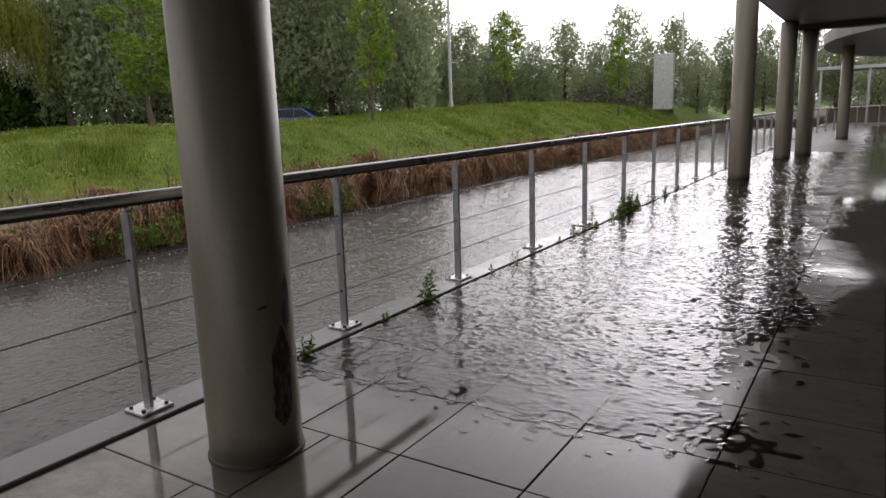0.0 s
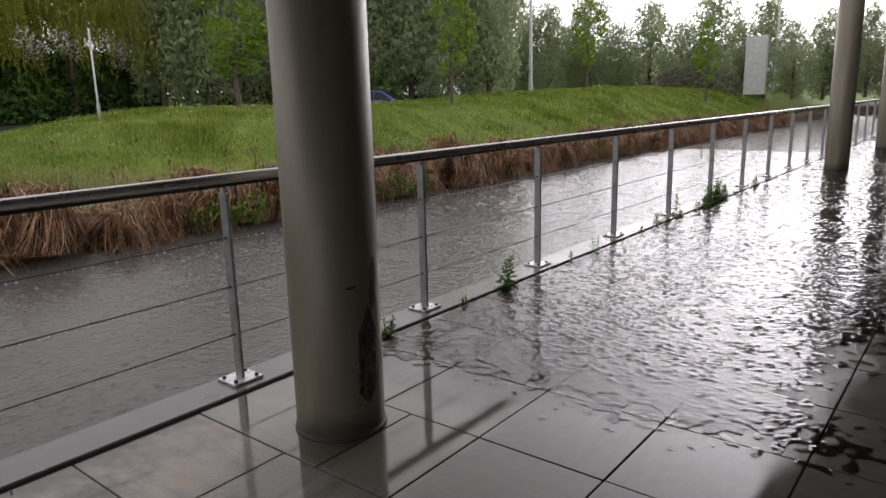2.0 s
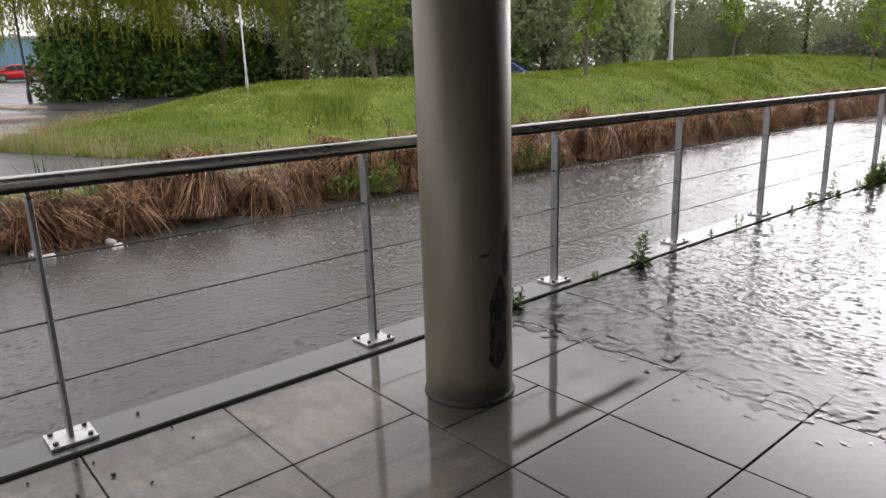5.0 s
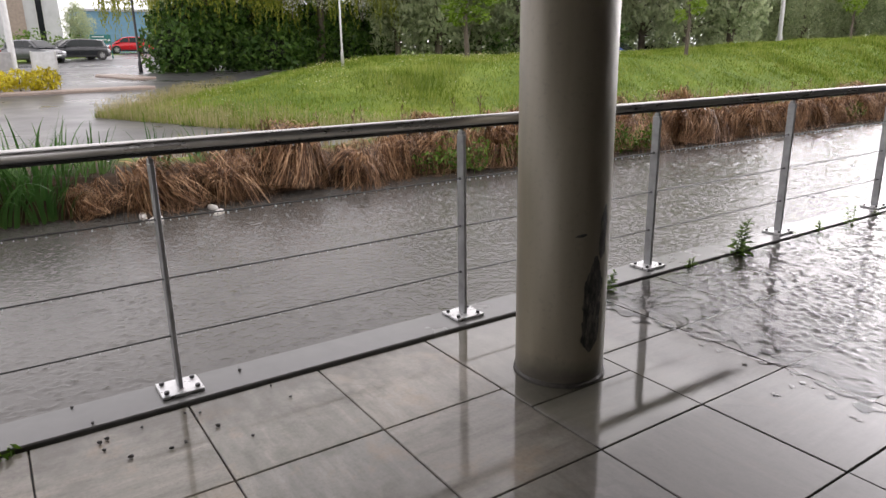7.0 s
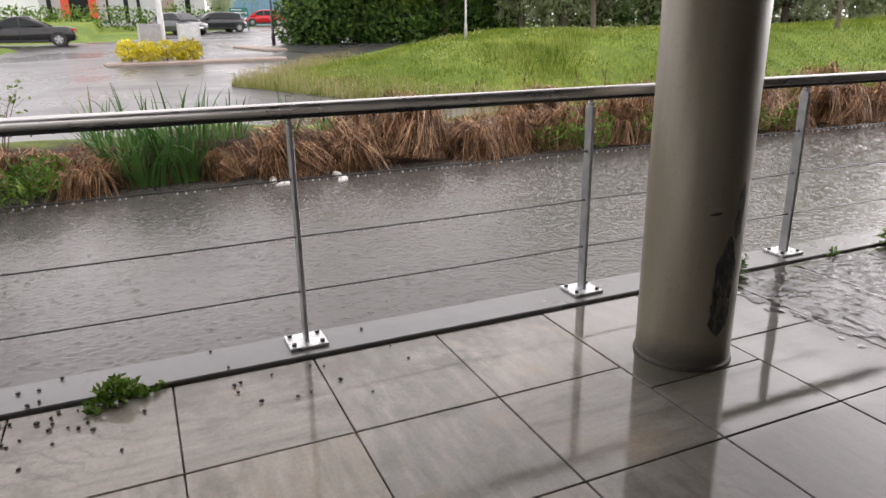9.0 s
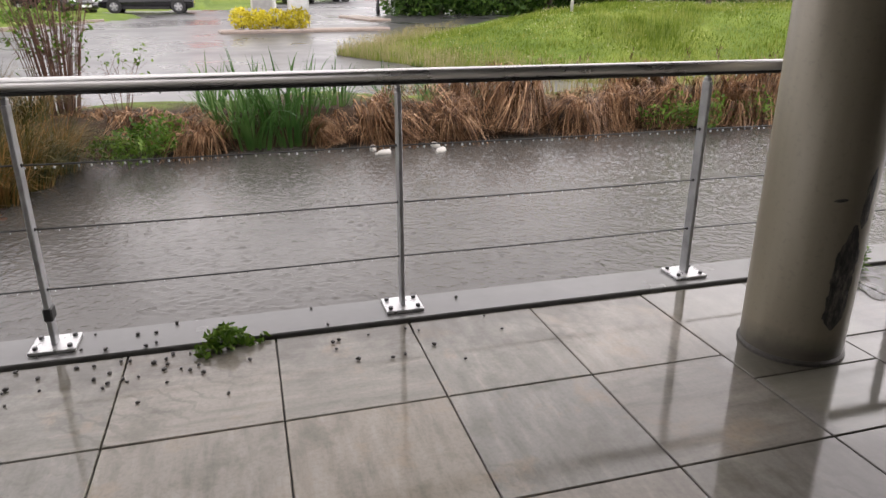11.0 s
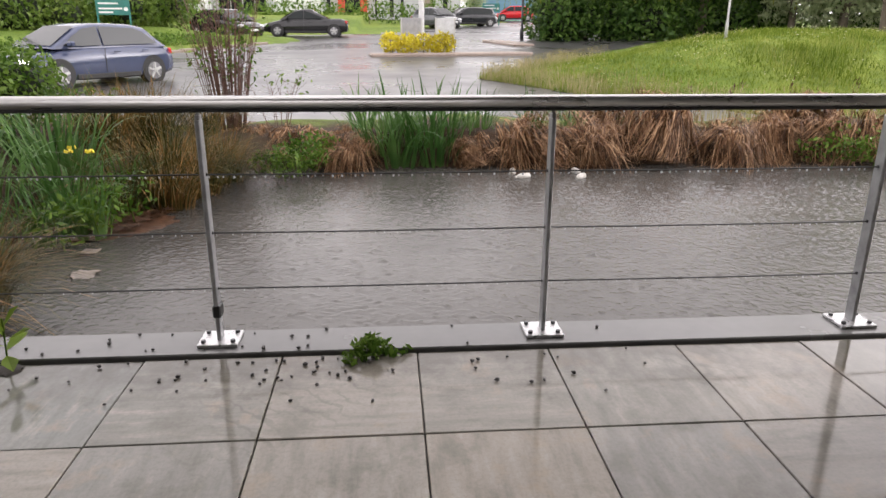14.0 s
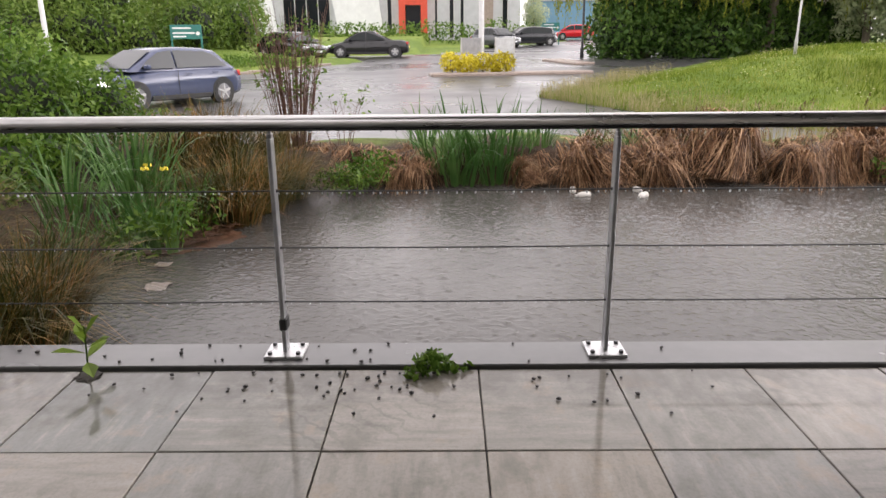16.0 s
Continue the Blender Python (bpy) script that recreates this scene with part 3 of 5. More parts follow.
BELT = ((33.3, 9.4), (31.6, 6.5), (30.0, 7.6), (28.4, 6.0), (26.9, 8.6), (24.6, 5.9), (22.3, 7.8), (20.0, 5.6), (17.8, 8.4), (15.8, 5.8), (14.1, 7.6), (12.2, 5.3), (10.2, 6.3), (8.8, 5.2), (7.6, 6.4), (5.2, 6.8), (2.9, 5.6), (0.3, 5.8), (-3.0, 6.5), (-7.0, 6.0))
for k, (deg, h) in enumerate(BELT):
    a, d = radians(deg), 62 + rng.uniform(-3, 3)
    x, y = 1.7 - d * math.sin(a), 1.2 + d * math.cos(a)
    plant_tree(FAR[k % 4], x, y, 0.9, rng.uniform(0, 6.28), (h + 0.4) / 8.0, "mature broadleaf tree in the green belt, leaves paled for rain haze", "belt trees", wide=rng.uniform(0.85, 1.0))
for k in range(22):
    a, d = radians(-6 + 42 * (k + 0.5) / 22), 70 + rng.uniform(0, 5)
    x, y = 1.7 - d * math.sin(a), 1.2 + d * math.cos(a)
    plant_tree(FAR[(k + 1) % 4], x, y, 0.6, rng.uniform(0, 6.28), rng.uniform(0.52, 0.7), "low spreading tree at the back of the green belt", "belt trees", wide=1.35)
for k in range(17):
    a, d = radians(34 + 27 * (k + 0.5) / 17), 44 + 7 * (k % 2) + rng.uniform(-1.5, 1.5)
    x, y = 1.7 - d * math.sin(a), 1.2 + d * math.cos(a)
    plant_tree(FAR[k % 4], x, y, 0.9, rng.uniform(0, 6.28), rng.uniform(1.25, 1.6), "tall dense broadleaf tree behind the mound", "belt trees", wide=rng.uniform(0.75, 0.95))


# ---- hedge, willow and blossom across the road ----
# Near-black lumps inside foliage: shade between the leaves, put into their colour.
M_CORE = plain("foliage_shade_core", (0.012, 0.018, 0.007), 0.95, 0.0, 0.5, 6, 0.8)


def lump_row(x0, y0, x1, y1, n, z, rx, ry, rz, seed, jitter=0.5):
    r = random.Random(seed)
    out = []
    for k in range(n):
        u = (k + 0.5) / n
        out.append((x0 + (x1 - x0) * u + r.uniform(-jitter, jitter), y0 + (y1 - y0) * u + r.uniform(-jitter, jitter), z * r.uniform(0.9, 1.08), rx * r.uniform(0.8, 1.2), ry * r.uniform(0.8, 1.2), rz * r.uniform(0.85, 1.15)))
    return out


def bush(name, lumps, leaves, size, material, label, category, stems=None, seed=3, stem_mat=None, group="", core=False):
    cx, cy = lumps[0][0], lumps[0][1]
    zb = min(c[2] - c[5] for c in lumps)
    t = empty(name, pose(cx, cy, zb), label, category, group)
    local = [(a - cx, b - cy, c - zb, d, e, f) for a, b, c, d, e, f in lumps]
    share("foliage", leaf_cloud("foliage", local, leaves, size, material, seed), Matrix.Identity(4), t)
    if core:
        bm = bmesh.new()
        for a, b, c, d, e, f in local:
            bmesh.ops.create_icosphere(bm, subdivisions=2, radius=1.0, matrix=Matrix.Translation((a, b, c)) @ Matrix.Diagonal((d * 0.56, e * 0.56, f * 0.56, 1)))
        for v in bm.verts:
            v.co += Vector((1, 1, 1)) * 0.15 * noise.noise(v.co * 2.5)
        part("shade_core", bm, M_CORE, t, "near-black solid core standing in for the shade inside")
    thick = 0.03 if size > 0.05 else 0.006
    for a, b, c, d, e, f in local[:12]:
        part("stem", tube(bmesh.new(), (a, b, max(-0.3, c - f * 1.2)), (a + 0.1, b, c + 0.3 * f), thick, thick / 2, 6), stem_mat or M_BARK, t)
    return t


HEDGE = lump_row(-37.0, 9.2, -41, 24.5, 14, 2.0, 1.9, 1.6, 1.7, 5) + lump_row(-37.6, 9.6, -42, 25, 12, 3.5, 1.7, 1.7, 1.4, 6)
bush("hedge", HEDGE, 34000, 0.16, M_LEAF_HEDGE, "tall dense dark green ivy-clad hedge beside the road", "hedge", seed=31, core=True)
bush("blossom_tree", lump_row(-34.2, 12.5, -35.8, 22, 7, 4.4, 0.5, 0.6, 0.6, 15, 0.9), 800, 0.09, M_BLOSSOM, "hawthorn branches with drooping white blossom over the hedge", "shrub", seed=32)


def willow(x, y, z, height, spread, seed, strands):
    r = random.Random(seed)
    t = empty("willow_tree", pose(x, y, z), "weeping willow with yellow-green hanging branches", "tree", "willows")
    bm = bmesh.new()
    tube(bm, (0, 0, -0.2), (0.2, 0.1, height * 0.5), 0.3, 0.2, 10)
    for k in range(7):
        a = k * 0.9
        tube(bm, (0.2, 0.1, height * 0.45), (spread * 0.5 * math.cos(a), spread * 0.5 * math.sin(a), height * 0.85), 0.12, 0.03, 6)
    part("trunk", bm, M_BARK, t)
    verts, faces = [], []
    for _ in range(strands):
        a, rr = r.uniform(0, 6.283), spread * math.sqrt(r.random())
        top = height * (1.0 - 0.28 * (rr / spread) ** 2) * r.uniform(0.9, 1.03)
        ln = height * r.uniform(0.2, 0.5)
        px, py = rr * math.cos(a), rr * math.sin(a)
        n = int(ln / 0.12)
        for k in range(n):
            zz = top - k * 0.12
            qx, qy = px + 0.12 * math.cos(a) * math.sqrt(k * 0.12) + r.uniform(-0.07, 0.07), py + 0.12 * math.sin(a) * math.sqrt(k * 0.12) + r.uniform(-0.07, 0.07)
            b = r.uniform(0, 6.283)
            w, h = 0.035, r.uniform(0.12, 0.2)
            s = len(verts)
            verts += [(qx, qy, zz), (qx + w * math.cos(b), qy + w * math.sin(b), zz - h * 0.5), (qx + 0.03 * math.cos(b + 1), qy + 0.03 * math.sin(b + 1), zz - h), (qx - w * math.cos(b), qy - w * math.sin(b), zz - h * 0.5)]
            faces.append((s, s + 1, s + 2, s + 3))
    raw("crown", verts, faces, M_LEAF_WILLOW, t)
    return t


willow(-38.0, 11.8, 0.8, 9.0, 5.0, 41, 1900)
willow(-39.0, 19.0, 0.8, 9.0, 5.2, 42, 1900)
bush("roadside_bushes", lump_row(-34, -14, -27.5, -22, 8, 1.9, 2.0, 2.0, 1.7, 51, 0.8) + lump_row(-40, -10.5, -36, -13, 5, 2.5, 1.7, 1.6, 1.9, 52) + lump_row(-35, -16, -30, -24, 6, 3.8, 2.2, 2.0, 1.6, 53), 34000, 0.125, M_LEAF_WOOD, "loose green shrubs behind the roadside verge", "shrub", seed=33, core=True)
bush("verge_planting", lump_row(-24.5, -12.0, -33, -7.2, 14, 0.55, 0.7, 0.9, 0.28, 54, 0.35), 3500, 0.06, M_LEAF_SHRUB, "low ragged green planting on the verge", "shrub", seed=34)
bush("verge_groundcover", lump_row(-21.4, -11.9, -26.5, -9.4, 9, 0.5, 0.6, 0.6, 0.25, 61, 0.3) + lump_row(-27, -9.2, -32.2, -6.6, 9, 0.72, 0.6, 0.6, 0.25, 62, 0.3) + lump_row(-22.2, -13.0, -27.2, -10.6, 9, 0.6, 0.7, 0.7, 0.3, 63, 0.35) + lump_row(-27.8, -10.4, -33.0, -7.8, 9, 0.85, 0.7, 0.7, 0.3, 64, 0.35), 9000, 0.055, M_LEAF_SHRUB, "leafy green groundcover behind the kerb", "plant", seed=39)
bush("far_shrubs", lump_row(-62, -12, -62, 9, 10, 2.6, 1.6, 2.2, 1.0, 55), 3000, 0.16, M_LEAF_SHRUB, "clipped green shrubs before the building", "shrub", seed=35)
bush("round_bush", [(-17.5, 55, 2.0, 1.9, 1.9, 1.5), (-18.5, 54, 1.7, 1.4, 1.4, 1.3), (-14.8, 56, 1.7, 1.2, 1.2, 1.4)], 2600, 0.11, plain("purple_leaf", (0.09, 0.08, 0.06), 0.6), "rounded dull purple bush on the mound", "shrub", seed=36)
bush("back_thicket", lump_row(-27, 31, -41, 27, 9, 1.8, 1.8, 1.8, 1.6, 56), 7000, 0.13, M_LEAF_HEDGE, "dark undergrowth beneath the tall trees", "shrub", seed=37)

for x, y, sc in ((-45, -17, 0.95), (-41, -23, 1.0), (-36, -27, 1.05), (-33, -22, 0.85), (-47, -13, 0.7), (-29, -25, 0.9), (-27, -31, 1.1), (-52, -20, 1.0), (-62, 15, 0.6), (-66, 9, 0.5)):
    plant_tree(WOOD[k % 3] if sc > 0.65 else FAR[k % 3], x, y, road_z(x) + 0.3, x * y, sc, "leafy roadside tree behind the verge", "roadside trees", wide=1.05)
    k += 1
# ---- bank plants ----
def tussock_mesh(seed):
    """Combed locks of dead blades that rise from a crown, arch over and fall to the water."""
    r = random.Random(seed)
    verts, faces = [], []
    for _ in range(34):
        la = r.uniform(0, 6.283)
        reach, rise, fall = r.uniform(0.35, 0.72), r.uniform(0.02, 0.2), r.uniform(0.55, 0.85)
        lz, sweep = r.uniform(0.26, 0.6), r.gauss(0, 0.95)
        ox, oy = r.gauss(0, 0.13), r.gauss(0, 0.16)
        for _ in range(13):
            a = la + r.gauss(0, 0.24)
            rad, up, drop = reach * r.uniform(0.8, 1.15), rise * r.uniform(0.6, 1.4), fall * r.uniform(0.8, 1.15)
            sx, sy = ox + r.gauss(0, 0.06), oy + r.gauss(0, 0.06)
            bend = sweep + r.gauss(0, 0.15)
            w = r.uniform(0.004, 0.0095)
            s = len(verts)
            for k in range(8):
                u = k / 7
                aa = a + bend * u * u
                px, py = sx + math.cos(aa) * rad * u, sy + math.sin(aa) * rad * u
                pz = max(-0.03, lz + up * math.sin(math.pi * min(1, u / 0.65)) - drop * u ** 1.9)
                ww = w * (1 - 0.8 * u)
                verts += [(px - math.sin(aa) * ww, py + math.cos(aa) * ww, pz), (px + math.sin(aa) * ww, py - math.cos(aa) * ww, pz + 0.3 * ww)]
            for k in range(7):
                q = s + 2 * k
                faces.append((q, q + 1, q + 3, q + 2))
    me = bpy.data.meshes.new("tussock_blades")
    me.from_pydata(verts, [], faces)
    me.materials.append(M_SEDGE)
    return me


SEDGE = [tussock_mesh(s) for s in (61, 62, 63, 64, 70)]
RUSH = [blade_mesh("rush_blades", 420, 1.0, 0.5, 0.75, 0.0055, M_RUSH, s, 0.3, 6) for s in (65, 66, 74)]
IRIS = [[blade_mesh("blade", 1, 0.92, 0.55, 0.62, 0.016, M_IRIS, 500 + 60 * v + k, 0.16, 7) for k in range(44)] for v in range(3)]


def iris_clump(x, y, z, scale, turn, blades):
    t = empty("iris_clump", Matrix.Translation((x, y, z)) @ Matrix.Rotation(turn, 4, "Z") @ Matrix.Diagonal((scale, scale, scale, 1)), "upright green sword-leaved iris clump at the water", "plant", "iris clumps")
    for me in blades:
        share("blade", me, Matrix.Identity(4), t)


def tuft(name, mesh, x, y, z, scale, turn, label, group, tall=1.0, tip=0.0):
    t = new(name, mesh)
    t.matrix_basis = Matrix.Translation((x, y, z)) @ Matrix.Rotation(turn, 4, "Z") @ Matrix.Rotation(tip, 4, "Y") @ Matrix.Diagonal((scale, scale, scale * tall, 1))
    return tagged(t, label, "grass", group)


y = 2.75
k = 0
while y < 42:
    s = rng.uniform(0.85, 1.12)
    tuft("sedge_tussock", SEDGE[k % 5], -7.38 + rng.uniform(-0.15, 0.12), y, -0.33, s, rng.uniform(0, 6.28), "drooping brown dead sedge tussock on the pond bank", "sedge tussocks", rng.uniform(0.8, 1.1), rng.uniform(0.0, 0.4))
    if k % 3:
        tuft("sedge_tussock", SEDGE[(k + 2) % 5], -7.9 + rng.uniform(-0.15, 0.15), y + 0.25, -0.12, s * 0.95, rng.uniform(0, 6.28), "drooping brown dead sedge tussock on the pond bank", "sedge tussocks", rng.uniform(0.85, 1.1), rng.uniform(-0.1, 0.3))
    y += rng.uniform(0.6, 0.95)
    k += 1
for x, y, s in ((-7.2, 0.35, 0.7), (-7.45, 0.0, 0.75), (-7.75, -0.5, 0.8), (-7.7, 0.5, 0.7), (-7.35, 1.95, 0.62), (-8.2, -1.0, 0.8), (-8.1, 0.2, 0.6)):
    tuft("sedge_tussock", SEDGE[k % 5], x, y, -0.3, s, k, "flattened pale brown dead sedge tussock on the pond bank", "sedge tussocks", 0.8, 0.3)
    k += 1
for x, y, s in ((-7.3, 1.0, 1.15), (-7.55, 1.35, 1.25), (-7.45, 0.75, 1.0), (-7.7, 1.7, 1.1), (-7.9, 1.05, 1.15), (-7.35, 1.5, 0.9), (-8.1, 2.1, 1.0), (-8.3, 2.9, 0.9), (-8.4, 0.5, 1.0), (-8.3, 3.6, 0.9), (-8.5, 4.4, 0.8),
                (-4.35, -1.75, 0.85), (-4.6, -2.0, 1.0), (-4.9, -2.2, 1.1), (-5.3, -2.3, 1.2), (-4.1, -2.0, 0.75), (-5.8, -2.6, 1.2), (-6.2, -3.0, 1.15), (-4.5, -2.6, 1.0), (-3.9, -2.3, 0.8), (-5.4, -1.75, 0.85)):
    iris_clump(x, y, max(-0.33, min(-0.1, ground_z(x, y))), s, k * 1.3, IRIS[k % 3])
    k += 1
for x, y, s in ((-5.35, -1.35, 0.95), (-5.7, -1.55, 1.0), (-5.95, -1.2, 0.95), (-6.3, -1.55, 1.05), (-5.2, -1.7, 0.9), (-6.6, -1.1, 0.9), (-2.5, -2.1, 0.75), (-2.2, -2.5, 0.9), (-2.9, -2.6, 0.85), (-3.3, -2.3, 0.6), (-1.95, -2.05, 0.7), (-2.25, -1.72, 0.95), (-2.6, -1.8, 0.9), (-1.9, -1.8, 0.9), (-6.9, -1.9, 1.0), (-7.3, -2.3, 1.0), (-6.5, -2.3, 1.05), (-3.4, -2.9, 0.8), (-2.6, -3.2, 0.9), (-7.9, -1.6, 0.8), (-8.6, -2.6, 0.8), (-2.0, -3.0, 0.9)):
    tuft("rush_tuft", RUSH[k % 3], x, y, max(-0.36, ground_z(x, y)) - 0.03, s, k, "dense olive and brown rush tuft on the pond edge", "rush tufts")
    k += 1
for x, y, n in ((-6.45, -0.35, 520), (-6.8, -0.15, 420), (-6.98, 6.72, 260), (-6.85, 7.2, 320), (-7.0, 8.18, 200), (-3.9, -1.75, 260), (-4.3, -1.6, 240), (-6.85, 10.4, 260), (-6.75, 10.95, 220), (-7.2, 19.2, 260)):
    bush("water_mint", [(x, y, -0.1, 0.26, 0.3, 0.2), (x - 0.2, y + 0.2, 0.0, 0.22, 0.25, 0.22), (x - 0.1, y - 0.25, -0.12, 0.2, 0.2, 0.16)], n, 0.035, M_LEAF_SHRUB, "fresh green leafy waterside herb", "plant", seed=k, stem_mat=M_LEAF_SHRUB, group="waterside herbs")
    k += 1
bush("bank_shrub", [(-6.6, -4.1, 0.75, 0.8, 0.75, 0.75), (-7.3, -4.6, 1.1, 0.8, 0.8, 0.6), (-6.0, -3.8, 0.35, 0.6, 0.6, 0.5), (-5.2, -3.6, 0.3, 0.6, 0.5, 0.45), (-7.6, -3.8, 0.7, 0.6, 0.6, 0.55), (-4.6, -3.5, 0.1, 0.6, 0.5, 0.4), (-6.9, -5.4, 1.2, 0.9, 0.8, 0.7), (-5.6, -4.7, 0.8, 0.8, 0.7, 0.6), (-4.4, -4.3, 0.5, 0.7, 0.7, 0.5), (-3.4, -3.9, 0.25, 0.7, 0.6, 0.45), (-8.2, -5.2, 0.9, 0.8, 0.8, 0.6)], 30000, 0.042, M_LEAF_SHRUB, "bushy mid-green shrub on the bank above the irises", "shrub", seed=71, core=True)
bush("bank_scrub", lump_row(-8.2, -2.2, -9.0, -7.5, 6, 0.25, 0.6, 0.7, 0.35, 58), 2200, 0.05, M_LEAF_SHRUB, "low tangled green scrub along the road edge", "shrub", seed=72)
for x, y in ((-4.9, -2.05), (-4.75, -1.8), (-5.2, -2.15)):
    f = empty("iris_flower", pose(x, y, 0.5 + 0.1 * y), "small yellow iris flower", "flower", "iris flowers")
    part("stalk", tube(bmesh.new(), (0, 0, -0.7), (0, 0, 0), 0.006, 0.005, 6), M_IRIS, f)
    for a in range(4):
        part("petal", tube(bmesh.new(), (0, 0, 0), (0.035 * math.cos(a * 1.57), 0.035 * math.sin(a * 1.57), 0.012), 0.004, 0.018, 6), M_FLOWER, f)


def twig_bush(x, y, z, n, height, spread, seed, label):
    r = random.Random(seed)
    t = empty("twiggy_bush", pose(x, y, z), label, "shrub", "twiggy shrubs")
    bm = bmesh.new()
    leaves = []
    for _ in range(n):
        a, o = r.uniform(0, 6.283), r.uniform(0.1, 1)
        p = Vector((0.12 * math.cos(a), 0.2 * math.sin(a) * o, 0))
        q = Vector((spread * o * 0.5 * math.cos(a), spread * o * math.sin(a), height * r.uniform(0.6, 1.0)))
        m = p.lerp(q, 0.5) + Vector((0, 0, 0.1 * height))
        tube(bm, p, m, 0.007, 0.005, 4, False)
        tube(bm, m, q, 0.005, 0.002, 4, False)
        for _ in range(3):
            b = p.lerp(q, r.uniform(0.4, 0.9))
            e = b + Vector((r.uniform(-0.2, 0.2), r.uniform(-0.25, 0.25), r.uniform(0.05, 0.3)))
            tube(bm, b, e, 0.003, 0.0015, 3, False)
            if r.random() < 0.6:
                leaves.append((e.x, e.y, e.z, 0.06, 0.06, 0.06))
    part("branchwork", bm, M_TWIG, t)
    share("leaves", leaf_cloud("leaves", leaves, len(leaves) * 4, 0.035, M_LEAF_SHRUB, seed), Matrix.Identity(4), t)
    return t


twig_bush(-8.4, -1.35, -0.1, 78, 2.2, 0.66, 81, "bare reddish twiggy shrub with sparse leaves")
twig_bush(-8.6, -0.7, -0.1, 8, 1.0, 0.7, 82, "thin leafy shoots beside the twiggy shrub")
twig_bush(-7.2, -5.0, 0.2, 14, 2.2, 0.6, 83, "bare reddish twiggy shrub with sparse leaves")

# meadow grass on the mound, and long grass on its rim
verts, faces = [], []
gr = random.Random(91)


def blade(x, y, z, h, w, bend, faces=faces, verts=verts):
    a = gr.uniform(0, 6.283)
    dx, dy = math.cos(a), math.sin(a)
    s = len(verts)
    verts.extend([(x - dy * w, y + dx * w, z), (x + dy * w, y - dx * w, z), (x + dx * bend * h, y + dy * bend * h, z + h)])
    faces.append((s, s + 1, s + 2))


while len(faces) < 230000:
    x = -8.3 - 16 * gr.random() ** 1.3
    y = 3.0 + 55 * gr.random() ** 1.6
    d = y - foot_y(x)
    if d < 0.2:
        continue
    n = noise.noise(Vector((x * 0.5, y * 0.5, 0)))
    h = (0.07 + 0.2 * max(0, n) + 0.12 * max(0, noise.noise(Vector((x * 1.7, y * 1.7, 4))))) * gr.uniform(0.5, 1.4) * (1.7 if x > -10 or d < 1.2 else 1)
    blade(x, y, ground_z(x, y) - 0.01, h, 0.011 if y < 25 else 0.02, gr.uniform(0.1, 0.7))
tagged(raw("meadow_grass", verts, faces, M_BLADE), "rain-wet green meadow grass on the mound", "grass", kind="stuff")
verts, faces = [], []
for k in range(7000):
    if k < 3600:
        x = -11.5 - 13 * gr.random()
        y = foot_y(x) + 0.2 + 1.8 * gr.random() ** 2
    else:
        x = -8.3 - 2.4 * gr.random()
        y = foot_y(x) * 0 + 3.5 + 32 * gr.random()
    h = gr.uniform(0.2, 0.5)
    z = ground_z(x, y)
    blade(x, y, z, h, 0.006, gr.uniform(0, 0.3), faces, verts)
    if k % 3 == 0:
        blade(x, y, z + h * 0.8, 0.09, 0.012, 0.2, faces, verts)
tagged(raw("seed_grass", verts, faces, M_SEEDHEAD), "pale dry seed heads along the mound's rim", "grass", kind="stuff")
# small pale flowers in the grass
verts, faces = [], []
while len(faces) < 900:
    x, y = -11.5 - 9 * gr.random(), 5 + 16 * gr.random()
    if y - foot_y(x) < 0.6 or noise.noise(Vector((x * 0.6, y * 0.6, 9))) < 0.08:
        continue
    z, r, s = ground_z(x, y) + gr.uniform(0.1, 0.24), gr.uniform(0.012, 0.026), len(verts)
    verts += [(x + r * math.cos(k * 1.2566), y + r * math.sin(k * 1.2566), z + r * 0.5 * math.sin(k * 2.2)) for k in range(5)]
    faces.append((s, s + 1, s + 2, s + 3, s + 4))
tagged(raw("clover_flowers", verts, faces, leaf_material("pale_clover", (0.4, 0.36, 0.12), (0.5, 0.48, 0.3), (0.6, 0.6, 0.5))), "small pale yellow and white flowers in the meadow", "flowers", kind="stuff")
verts, faces = [], []
for k in range(34):
    x, y = -9.2 - 1.5 * gr.random(), 5 + 18 * gr.random() ** 1.3
    z = ground_z(x, y)
    for _ in range(3):
        blade(x + gr.uniform(-0.05, 0.05), y + gr.uniform(-0.05, 0.05), z, gr.uniform(0.4, 0.8), 0.008, gr.uniform(0, 0.12), faces, verts)
    for _ in range(16):
        blade(x + gr.uniform(-0.05, 0.05), y + gr.uniform(-0.05, 0.05), z + gr.uniform(0.25, 0.6), 0.07, 0.011, 0.6, faces, verts)
tagged(raw("dock_stalks", verts, faces, M_TWIG), "dead rust-brown dock stalks standing on the bank", "plant", kind="stuff")

